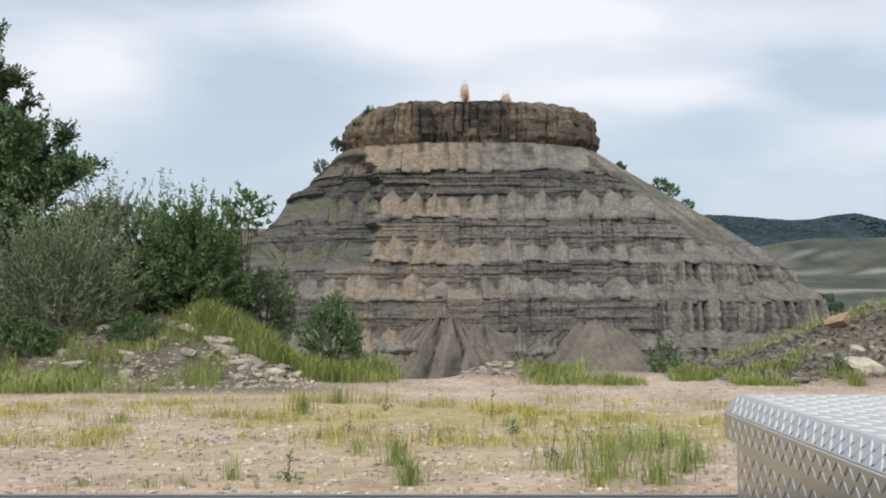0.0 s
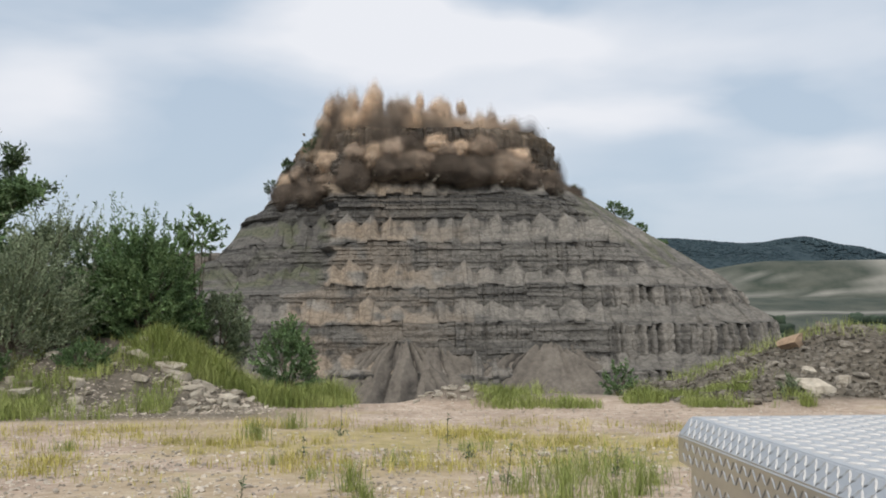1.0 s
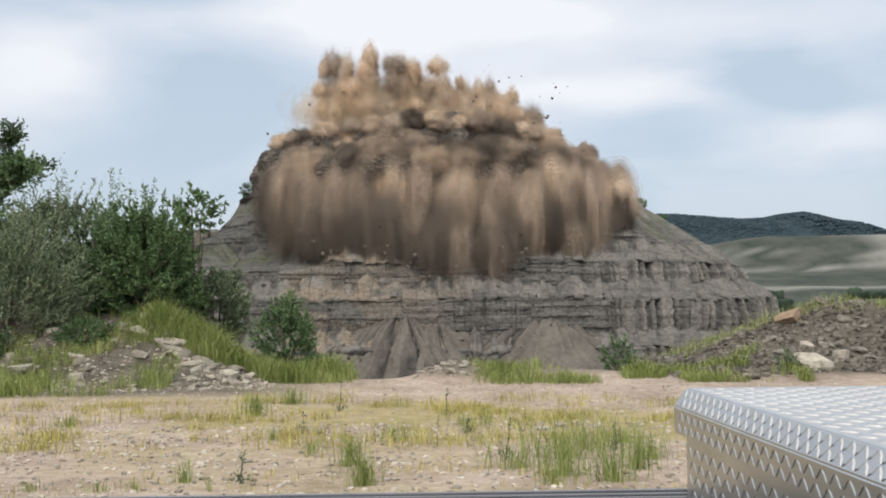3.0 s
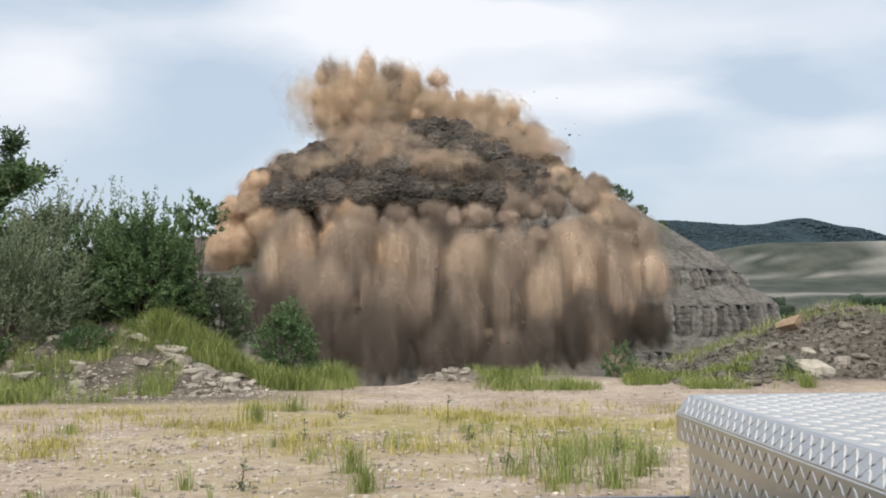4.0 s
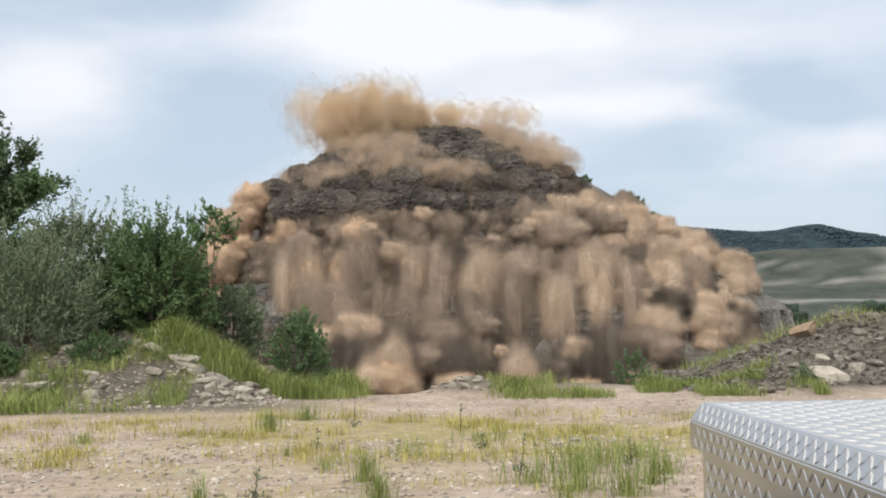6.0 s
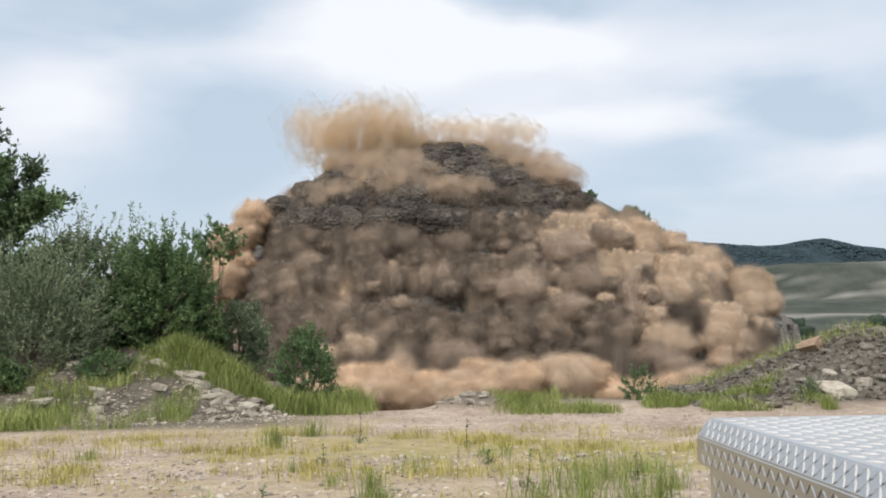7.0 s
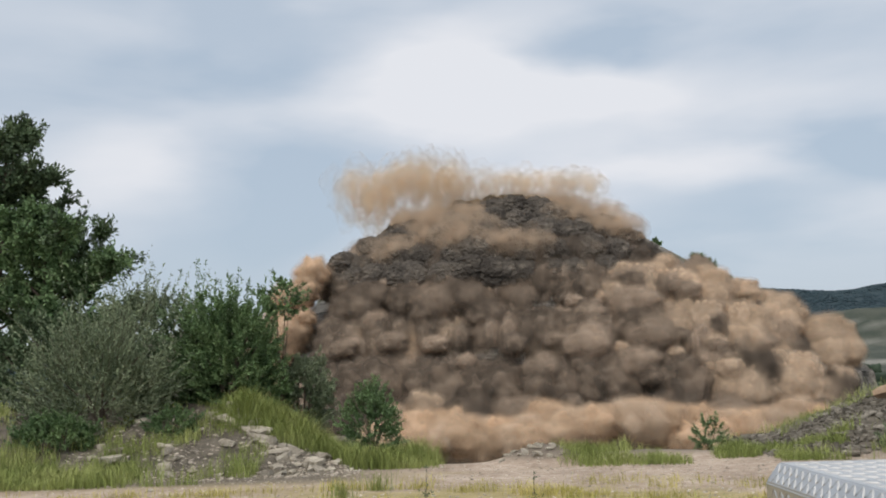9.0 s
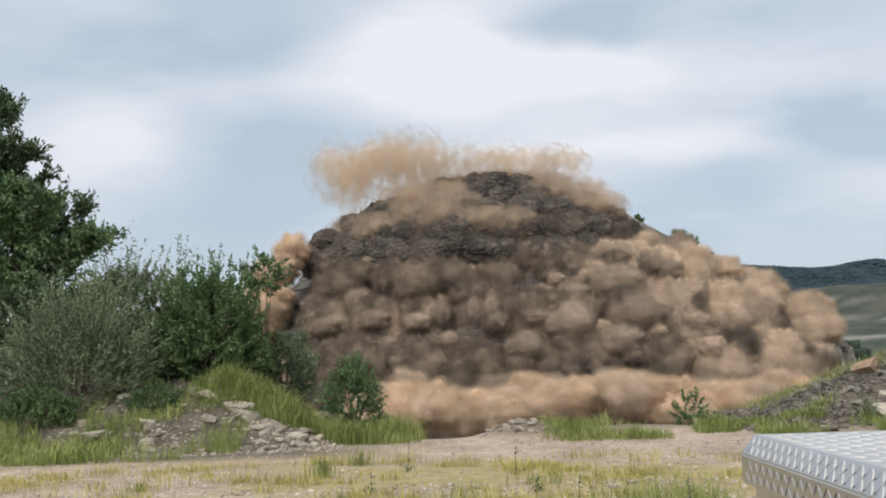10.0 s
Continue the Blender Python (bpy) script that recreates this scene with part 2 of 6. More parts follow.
def airy(m, scale, stretch=(1, 1, 1), spread=(0.5, 1.25), glow=0.14):
    """Lets a dust surface thin out by its attribute 'body', torn by a soft noise; part of the light passes through it."""
    nt = m.node_tree
    add, link = nt.nodes.new, nt.links.new
    p = nt.nodes["Principled BSDF"]
    p.inputs["Specular IOR Level"].default_value = 0.0
    at = add("ShaderNodeAttribute")
    at.attribute_name = "body"
    co, mp = add("ShaderNodeTexCoord"), add("ShaderNodeMapping")
    mp.inputs["Scale"].default_value = stretch
    link(co.outputs["Object"], mp.inputs[0])
    n = add("ShaderNodeTexNoise")
    n.inputs["Scale"].default_value, n.inputs["Detail"].default_value = scale, 1.5
    link(mp.outputs[0], n.inputs["Vector"])
    mr = add("ShaderNodeMapRange")
    mr.inputs["From Min"].default_value, mr.inputs["From Max"].default_value = 0.35, 0.65
    mr.inputs["To Min"].default_value, mr.inputs["To Max"].default_value = spread
    link(n.outputs[0], mr.inputs["Value"])
    mu = add("ShaderNodeMath")
    mu.operation = "MULTIPLY"
    mu.use_clamp = True
    link(at.outputs["Fac"], mu.inputs[0])
    link(mr.outputs[0], mu.inputs[1])
    out = next(q for q in nt.nodes if q.bl_idname == "ShaderNodeOutputMaterial")
    back, clear = add("ShaderNodeBsdfTranslucent"), add("ShaderNodeBsdfTransparent")
    link(p.inputs["Base Color"].links[0].from_socket, back.inputs["Color"])
    mix, thin = add("ShaderNodeMixShader"), add("ShaderNodeMixShader")
    mix.inputs[0].default_value = glow
    link(p.outputs[0], mix.inputs[1])
    link(back.outputs[0], mix.inputs[2])
    link(mu.outputs[0], thin.inputs[0])
    link(clear.outputs[0], thin.inputs[1])
    link(mix.outputs[0], thin.inputs[2])
    link(thin.outputs[0], out.inputs["Surface"])
    return m


DUST = dict(
    tan=[(0.56, 0.43, 0.31), (0.66, 0.52, 0.39), (0.74, 0.60, 0.465)],
    orange=[(0.58, 0.415, 0.28), (0.69, 0.515, 0.36), (0.77, 0.605, 0.45)],
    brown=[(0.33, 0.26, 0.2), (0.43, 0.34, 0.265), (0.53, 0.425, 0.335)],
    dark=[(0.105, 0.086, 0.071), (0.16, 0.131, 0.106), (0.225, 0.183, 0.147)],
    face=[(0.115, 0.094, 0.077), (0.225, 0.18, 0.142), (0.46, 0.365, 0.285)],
    pale=[(0.72, 0.56, 0.38), (0.82, 0.66, 0.46), (0.90, 0.75, 0.56)],
)
for tone, colours in DUST.items():
    spread = {"tan": 0.12, "orange": 0.12, "brown": 0.2, "dark": 0.3, "pale": 0.1, "face": 0.12}[tone]
    M["dust_" + tone] = airy(material(tone + "_dust", colours, 1.3, 1.0, 0, 2, vary=spread), 1.3, glow=0.5 if tone == "pale" else 0.14)
    M["fall_" + tone] = airy(material(tone + "_falling_dust", colours, 1.6, 1.0, 0, 3, vary=spread, stretch=(1.4, 1.4, 0.2)), 1.9, (1.5, 1.5, 0.2), (0.25, 1.25))
for tone in ("pale", "tan"):
    M["haze_" + tone] = airy(material(tone + "_haze", DUST[tone], 1.2, 1.0, 0, 2, vary=0.1), 1.7, (1.2, 1.2, 0.8), (0.0, 1.7), 0.4)
scene.cycles.transparent_max_bounces = 128

# ---------------------------------------------------------------- helpers for meshes


def lattice(ix, iy, iz, seed=0):
    h = (ix * 374761393 + iy * 668265263 + iz * 2147483647 + seed * 974711) & 0xFFFFFFFF
    h = ((h ^ (h >> 13)) * 1274126177) & 0xFFFFFFFF
    h = (h ^ (h >> 16)) & 0xFFFFFFFF
    return h / 4294967295.0


def vnoise(x, y, z=0.0, seed=0):
    """Smooth value noise, 0 to 1, for whole arrays."""
    x, y, z = np.broadcast_arrays(np.asarray(x, float), np.asarray(y, float), np.asarray(z, float))
    ix, iy, iz = (np.floor(a).astype(np.int64) for a in (x, y, z))
    fx, fy, fz = x - ix, y - iy, z - iz
    fx, fy, fz = (f * f * (3 - 2 * f) for f in (fx, fy, fz))
    total = 0
    for dx in (0, 1):
        for dy in (0, 1):
            for dz in (0, 1):
                w = (fx if dx else 1 - fx) * (fy if dy else 1 - fy) * (fz if dz else 1 - fz)
                total = total + w * lattice(ix + dx, iy + dy, iz + dz, seed)
    return total


def fbm(x, y, z=0.0, octaves=4, seed=0, gain=0.5):
    total, amp, norm = 0, 1.0, 0.0
    for o in range(octaves):
        k = 2.03 ** o
        total = total + amp * vnoise(np.asarray(x) * k, np.asarray(y) * k, np.asarray(z) * k, seed + 17 * o)
        norm += amp
        amp *= gain
    return total / norm


def smooth(a, b, x):
    t = np.clip((np.asarray(x, float) - a) / (b - a), 0, 1)
    return t * t * (3 - 2 * t)


def mesh_of(name, verts, faces, mat, shade=True, attributes=None):
    me = bpy.data.meshes.new(name)
    verts, faces = np.asarray(verts, np.float32), np.asarray(faces, np.int32)
    n, k = faces.shape
    me.vertices.add(len(verts))
    me.vertices.foreach_set("co", verts.ravel())
    me.loops.add(n * k)
    me.loops.foreach_set("vertex_index", faces.ravel())
    me.polygons.add(n)
    me.polygons.foreach_set("loop_start", np.arange(n, dtype=np.int32) * k)
    me.polygons.foreach_set("use_smooth", np.full(n, shade))
    me.update(calc_edges=True)
    me.validate()
    for key, values in (attributes or {}).items():
        at = me.attributes.new(key, "FLOAT", "POINT")
        at.data.foreach_set("value", np.asarray(values, np.float32).ravel())
    me.materials.append(mat)
    return me


def part(name, me, parent=None, label="", m=None):
    ob = new(name, me)
    if parent:
        ob.parent = parent
    if m is not None:
        ob.matrix_basis = m
    return tagged(ob, label)


def grid_faces(nu, nv, closed=False):
    u = np.arange(nu if closed else nu - 1)
    v = np.arange(nv - 1)
    a = (v[:, None] * nu + u[None]).ravel()
    b = (v[:, None] * nu + (u[None] + 1) % nu).ravel()
    return np.stack([a, b, b + nu, a + nu], 1)


def grid_box(nx, ny, nz):
    """The surface of a unit cube (-0.5 to 0.5), cut into cells."""
    bm = bmesh.new()
    index, verts, faces = {}, [], []

    def vert(p):
        k = tuple(round(c, 5) for c in p)
        if k not in index:
            index[k] = len(verts)
            verts.append(p)
        return index[k]

    n = (nx, ny, nz)
    for axis in range(3):
        a, b = (axis + 1) % 3, (axis + 2) % 3
        for side in (0, 1):
            for i in range(n[a]):
                for j in range(n[b]):
                    q = []
                    for di, dj in ((0, 0), (1, 0), (1, 1), (0, 1)):
                        p = [0, 0, 0]
                        p[axis], p[a], p[b] = side - 0.5, (i + di) / n[a] - 0.5, (j + dj) / n[b] - 0.5
                        q.append(vert(p))
                    faces.append(q if side else q[::-1])
    bm.free()
    return np.array(verts, float), np.array(faces)


def ico(level):
    bm = bmesh.new()
    bmesh.ops.create_icosphere(bm, subdivisions=level, radius=1.0)
    v = np.array([p.co for p in bm.verts])
    f = np.array([[p.index for p in q.verts] for q in bm.faces])
    bm.free()
    return v, f


ICO = {k: ico(k) for k in (1, 2, 3, 4)}
BALL = ico(5)


def rock_mesh(name, seed, mat, flat=0.6, level=2):
    """An angular lump: a sphere cut by random planes, roughened."""
    rng = np.random.RandomState(seed)
    v, f = grid_box(level + 1, level + 1, level + 1)
    ball = v / np.linalg.norm(v, axis=1)[:, None]
    v = 1.55 * v * 0.82 + ball * 0.16
    v = v @ (np.eye(3) + rng.uniform(-0.22, 0.22, (3, 3)))
    for _ in range(7):
        n = rng.normal(size=3)
        n /= np.linalg.norm(n)
        d = rng.uniform(0.45, 0.8)
        over = np.maximum(v @ n - d, 0)
        v -= over[:, None] * n * 0.97
    v *= 1 + 0.10 * (vnoise(v[:, 0] * 4 + 9, v[:, 1] * 4, v[:, 2] * 4, seed)[:, None] - 0.5)
    v *= np.array([1.0, rng.uniform(0.7, 1.0), flat])
    return mesh_of(name, v, f, mat, False)


def joined(base_v, base_f, places, sizes, turns, squash=None):
    """Copies of one small mesh laid into a single array: places (n, 3), sizes (n,), turns (n,) about z."""
    n = len(places)
    c, s = np.cos(turns), np.sin(turns)
    v = base_v[None] * np.asarray(sizes)[:, None, None]
    if squash is not None:
        v = v * squash[:, None, :]
    x = v[..., 0] * c[:, None] - v[..., 1] * s[:, None]
    y = v[..., 0] * s[:, None] + v[..., 1] * c[:, None]
    v = np.stack([x, y, v[..., 2]], -1) + np.asarray(places)[:, None, :]
    f = base_f[None] + (np.arange(n) * len(base_v))[:, None, None]
    return v.reshape(-1, 3), f.reshape(-1, base_f.shape[1])


# ---------------------------------------------------------------- ground


def height(x, y):
    """The lie of the land: yard, banks at its rim, the pit, the valley and the ridge."""
    x, y = np.asarray(x, float), np.asarray(y, float)
    z = 0.05 * (fbm(x * 0.5, y * 0.5, 1.0, 4, 3) - 0.5) * smooth(60, 30, np.abs(y - 15))
    rim = 23.5 + 1.2 * (fbm(x * 0.25, 0, 2.0, 3, 5) - 0.5) + 0.015 * np.clip(x, -40, 40) ** 2
    away = np.maximum(y - rim, 0)
    drop = -24.0 * smooth(0.0, 46.0, away) * smooth(-1.0, 1.5, away)
    # bank of earth and stones at the foot of the bushes
    bank = 1.25 * smooth(-2.2, -5.2, x + 0.35 * (y - 24)) * smooth(22.2, 26.5, y)
    bank = bank * (0.8 + 0.5 * fbm(x * 0.9, y * 0.9, 0.0, 4, 7))
    keep = smooth(-2.0, -5.0, x) * smooth(52, 40, y)
    heap = 0.34 * np.exp(-(((x - 1.2) / 0.75) ** 2 + ((y - 23.9) / 0.7) ** 2)) + 0.2 * np.exp(-(((x - 3.6) / 1.9) ** 2 + ((y - 24.2) / 0.9) ** 2))
    # rubble bank beside the yard
    rub = np.clip((x - 6.0 - 0.25 * (y - 24)) * 0.36, 0, 1.4) * smooth(22.0, 27.5, y) * (0.75 + 0.5 * fbm(x * 0.6, y * 0.6, 0.0, 4, 9))
    stay = smooth(4.8, 8.5, x + 0.1 * (y - 24)) * smooth(46, 31, y)
    near = bank * smooth(60, 45, y) + heap + rub * smooth(44, 33, y)
    z = z + near + drop * (1 - keep) * (1 - stay)
    # valley side and reclaimed terraces
    far = smooth(330, 470, y)
    valley = -24 + 24 * smooth(330, 480, y) + 14 * smooth(470, 640, y) * smooth(90, 190, x) + 30 * smooth(665, 745, y + 0.12 * (x - 300)) * smooth(120, 260, x)
    valley = valley + 9 * (fbm(x * 0.014, y * 0.014, 0.0, 5, 21) - 0.5) * smooth(400, 560, y) * (0.25 + 0.75 * smooth(745, 690, y)) * smooth(1100, 900, y)
    z = z * (1 - far) + valley * far
    crest = np.interp(x, (0, 576, 651, 752, 803, 860, 890, 917, 961, 998, 1098, 1250, 1600), (120, 186, 184, 174, 175, 186, 188, 181, 169, 165, 127, 80, 40))
    crest = crest + 7 * (fbm(x * 0.012, y * 0.006, 0.0, 4, 31) - 0.5)
    ridge = smooth(1850, 2450, y + 0.05 * x)
    z = z * (1 - ridge) + crest * ridge
    behind = smooth(-30, -400, y)
    return z + behind * 20 * fbm(x * 0.01, y * 0.01, 0.0, 3, 41)


def build_ground():
    nx, ny = 380, 430
    u = np.linspace(-1, 1, nx)
    xs = np.sign(u) * (26 * np.abs(u) / 0.62) * (np.abs(u) < 0.62) + np.where(np.abs(u) >= 0.62, np.sign(u) * 26 * np.exp((np.abs(u) - 0.62) / 0.38 * math.log(3200 / 26)), 0)
    v = np.linspace(0, 1, ny)
    knots_v, knots_y = [0, 0.05, 0.12, 0.50, 0.60, 0.68, 0.93, 1.0], [-600, -30, 6, 32, 75, 400, 1100, 4600]
    ys = np.interp(v, knots_v, knots_y)
    X, Y = np.meshgrid(xs, ys)
    Z = height(X, Y)
    x, y, z = X.ravel(), Y.ravel(), Z.ravel()
    patch = fbm(x * 0.35, y * 0.5, 0, 4, 51)
    yard = smooth(-40, -20, y) * smooth(40, 28, y)
    verge = smooth(12.5, 14.0, y) * smooth(19.5, 17.5, y + 0.28 * np.clip(x, 0, 9))
    grass = yard * np.clip(smooth(0.50, 0.62, patch) * 0.3 + verge * 0.6 * smooth(0.40, 0.58, patch), 0, 1)
    left = smooth(-1.0, -3.5, x) * smooth(19.5, 21.5, y) * smooth(60, 50, y)
    grass = np.maximum(grass, left * smooth(0.42, 0.55, fbm(x * 0.8, y * 0.8, 0, 3, 53)))
    rubble = np.clip(smooth(4.6, 7.5, x) * smooth(21.5, 24.5, y) * smooth(60, 45, y) + left * 0.9 + 0.8 * smooth(0.06, 0.2, z) * smooth(22, 23, y) * smooth(30, 27, y), 0, 1)
    pit = smooth(26, 34, y) * smooth(430, 350, y) * (1 - np.maximum(left, 0))
    meadow = smooth(350, 440, y)
    road = np.exp(-((z - 17 - 0.03 * (x - 200)) / 1.1) ** 2) * smooth(520, 560, y) + 0.8 * np.exp(-((z - 31 + 0.06 * (x - 260)) / 1.0) ** 2) * smooth(560, 600, y) + np.exp(-((y - 500 - 0.25 * x) / 6) ** 2) + np.exp(-((x - 318 + 0.12 * (y - 800)) / 7) ** 2) * smooth(640, 700, y)
    bare = smooth(0.46, 0.60, fbm(x * 0.02, y * 0.02, 0, 4, 57)) * 0.7 * smooth(1.0, 0.2, np.abs(y - 740) / 130)
    track = np.clip(road + bare, 0, 1) * meadow * smooth(1100, 900, y)
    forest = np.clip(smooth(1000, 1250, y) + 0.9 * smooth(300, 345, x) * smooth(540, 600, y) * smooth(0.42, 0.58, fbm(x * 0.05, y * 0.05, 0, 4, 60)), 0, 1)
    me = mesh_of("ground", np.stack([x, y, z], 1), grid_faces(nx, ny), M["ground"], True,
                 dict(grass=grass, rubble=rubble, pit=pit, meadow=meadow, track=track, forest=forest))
    return tagged(new("ground", me), "pale gravel yard with weeds, falling to a quarry pit and hills", "ground", kind="structure")


build_ground()

# ---------------------------------------------------------------- quarry mesa
# height, nearest y, west end, east end of each ledge, from the foot up: cliff and scree take turns
LEDGES = [
    (-22.0, 258, -63.0, 112.0), (-10.4, 262, -62.0, 108.0), (-6.6, 268, -61.5, 105.0), (1.75, 270, -62.0, 104.5), (6.7, 276, -62.0, 98.5),
    (11.0, 277.5, -61.5, 97.0), (16.4, 284, -60.5, 92.0), (23.1, 286, -52.5, 80.0), (30.2, 293, -48.0, 72.5), (37.2, 295, -41.0, 58.0), (45.8, 304, -33.0, 49.0),
]
CAP_TOP = 57.6


def outline(a, yf, xl, xr, depth=46.0, power=2.6):
    """A rounded oblong in plan; a runs 0 to 1, front first, then round the back."""
    ang = -math.pi + 2 * math.pi * np.asarray(a)
    c, s = np.cos(ang), np.sin(ang)
    k = (np.abs(c) ** power + np.abs(s) ** power) ** (-1 / power)
    return (xl + xr) / 2 + (xr - xl) / 2 * c * k, yf + depth + depth * s * k


def teeth(s, i, width, seed):
    """Pointed cones of scree along s, uneven in width and height: 0 to 1."""
    w = s / width + 2.4 * fbm(s * 0.06, i * 3.1, 0, 3, seed)
    k = np.floor(w).astype(np.int64)
    peak = 0.3 + 0.4 * lattice(k, i, 1, seed)
    f = w - k
    tri = np.where(f < peak, f / peak, (1 - f) / (1 - peak))
    return tri * (0.25 + 0.75 * lattice(k, i, 0, seed + 1))


def columns(s, width, seed):
    """Upright joints: the place within a column from edge 0 to middle 1, and the column's own random number."""
    w = s / width + 1.3 * fbm(s * 0.15, 0, 0, 2, seed)
    k = np.floor(w).astype(np.int64)
    f = w - k
    return np.minimum(f, 1 - f) * 2, lattice(k, 5, 0, seed + 1)


def build_mesa():
    mesa = tagged(new("quarry_mesa"), "tall grey-brown quarry mesa of stepped layered rock benches and scree", "quarry mesa")
    na_front, na_back = 1250, 80
    a = np.concatenate([np.linspace(0, 0.5, na_front, endpoint=False), np.linspace(0.5, 1.0, na_back, endpoint=False)])
    n = len(a)
    z_lo, z_hi = LEDGES[6], LEDGES[10]
    rows, talus, darker, warm, green = [], [], [], [], []
    for i in range(len(LEDGES) - 1):
        scree = i % 2 == 1
        steps = 12 if scree else 26
        lo, hi = LEDGES[i], LEDGES[i + 1]
        for k in range(steps + (1 if i == len(LEDGES) - 2 else 0)):
            t = k / steps
            ts = t if scree else 0.55 * t + 0.45 * float(smooth(0.4, 0.6, t)) * t
            z, yf, xl, xr = (l + (h - l) * (t if q == 0 else ts) for q, (l, h) in enumerate(zip(lo, hi)))
            x, y = outline(a, yf, xl, xr)
            # the long shoulder is one even slope of spoil, without ledges
            f = (z - z_lo[0]) / (z_hi[0] - z_lo[0])
            flank = smooth(-4, 5, x + 3 * (fbm(y * 0.1, z * 0.1, 0, 2, 90) - 0.5) - (48.5 + 0.86 * (37 - z))) * float(smooth(14.5, 17.5, z))
            if f > 0:
                ex, ey = outline(a, *(l + (h - l) * f for l, h in zip(z_lo[1:], z_hi[1:])))
                x, y = x + (ex - x) * flank, y + (ey - y) * flank
            nx, ny = x - (xl + xr) / 2, (y - yf - 46.0) * (xr - xl) / 92
            ln = np.hypot(nx, ny)
            nx, ny = nx / ln, ny / ln
            s = x + 0.6 * y * (np.abs(nx) > 0.7)
            east = smooth(44, 62, x) * float(smooth(15.5, 13.0, z))
            # points of scree climb the wall above them
            tooth = 0.92 * teeth(s, i + (not scree and -1), 6.4, 61) + 0.12 * teeth(s, i + (not scree and -1), 2.1, 66)
            rise = (5.0 if i in (1, 2) else 4.4) * (0.45 + 0.9 * fbm(s * 0.035, (i // 2) * 5.3, 0, 2, 63)) * (1 - 0.75 * east)
            hold = t if scree else 1 - t
            lift = (rise * (tooth - 0.42)) * hold * (1 - flank)
            if i == 0 or i == len(LEDGES) - 2:
                lift = lift * (1 - t)
            # the rims of the ledges run unevenly and are broken back in blocks
            rim = [(2.6 * (fbm(s * 0.05, q * 7.0, 0, 4, 65) - 0.5) + 1.1 * (lattice(np.floor(s / 2.6 + fbm(s * 0.2, q, 0, 2, 64)).astype(np.int64), q, 0, 70) - 0.5)) * (0.3 if q in (0, 10) else 1.0) for q in (i, i + 1)]
            zz = z + lift + (rim[0] * (1 - t) + rim[1] * t) * (1 - flank)
            cut = fbm(s * 0.12, zz * 0.35, i, 3, 83)
            out = np.zeros(n)
            if scree:
                rill = np.abs(((s / 1.5 + 2.2 * fbm(s * 0.25, i * 1.7, t * 0.5, 2, 62)) % 1.0) * 2 - 1)
                out += (2.6 * (tooth - 0.4) + 0.25 * (rill - 0.5)) * math.sin(math.pi * min(1.0, t + 0.15)) + 0.5 * (fbm(s * 0.6, zz * 0.6, i, 4, 67) - 0.5)
            else:
                mid, own = columns(s, 3.4, 71)
                slim, own2 = columns(s, 1.3, 73)
                broken = smooth(0.40, 0.60, fbm(s * 0.12, zz * 0.12, i, 3, 74))
                out += 1.5 * (own - 0.5) * (0.5 + 0.5 * broken) + 0.6 * (own2 - 0.5) * broken
                out -= (0.35 + 1.0 * east) * smooth(0.22, 0.0, mid) * np.maximum(broken, east) + (0.12 + 0.3 * east) * smooth(0.3, 0.0, slim) * broken
                # thin beds stand proud by turns
                level = zz + 0.8 * (fbm(s * 0.03, i, 0, 2, 69) - 0.5)
                for thick, deep, seed in ((0.55, 0.38, 79), (1.5, 0.7, 84)):
                    bed = level / thick
                    kb = np.floor(bed).astype(np.int64)
                    out += deep * (lattice(kb, np.floor(s / 16 + 2 * fbm(s * 0.05, i, 3, 2, 68)).astype(np.int64), i, seed) - 0.5) * (1 - 0.8 * east) * (1.5 if i == 8 else 1.0)
                out += 1.9 * east * (own2 - 0.5) + 0.6 * east * (fbm(s * 0.5, zz * 0.1, i, 3, 77) - 0.5)
                out += 0.9 * (fbm(s * 0.2, zz * 0.6, i, 4, 81) - 0.5)
            out = out * (1 - 0.9 * flank)
            out += 0.55 * (fbm(s * 0.9, zz * 0.9, i, 3, 86) - 0.5)
            out += (3.0 * (fbm(s * 0.045, zz * 0.02, 3.0, 3, 80) - 0.5) + 1.4 * (fbm(s * 0.16, zz * 0.05, 4.0, 2, 82) - 0.5)) * (1 - 0.6 * flank)
            # the slate face beside the buttress lies further back
            edge = x + 9.0 * (fbm(zz * 0.22, x * 0.05, 0, 4, 100) - 0.5)
            slate = smooth(-18.5, -22.5, edge) * smooth(9.5, 12.5, zz)
            rows.append(np.stack([x + nx * out, y + ny * out + 7.5 * slate * smooth(44, 40, zz), zz], 1))
            ta = smooth(0.04, 0.16, t) * smooth(0.34, 0.44, cut + 0.08 + 0.1 * tooth) * (0.75 + 0.25 * tooth) if scree else 0.22 * smooth(0.52, 0.66, cut) * np.ones(n)
            ta = ta * (1 - 0.65 * slate) * (1 - 0.6 * east) * (1 - 0.6 * smooth(0.50, 0.60, fbm(s * 0.35, zz * 0.5, 9, 4, 116)))
            # columns that stand out take the pale talus colour
            ta = np.maximum(ta, 0.85 * east * smooth(0.45, 0.8, columns(s, 1.3, 73)[1]) * (not scree))
            talus.append(np.clip(np.maximum(ta, flank * (0.10 + 0.5 * smooth(0.40, 0.62, fbm(s * 0.25 + zz * 0.2, zz * 0.05, 2, 3, 103)))), 0, 1))
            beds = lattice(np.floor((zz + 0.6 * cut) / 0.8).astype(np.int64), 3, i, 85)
            # dark beds, coal seam in the foot wall; ledge rims and scree feet darkened
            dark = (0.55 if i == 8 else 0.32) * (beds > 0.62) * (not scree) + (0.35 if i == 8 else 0)
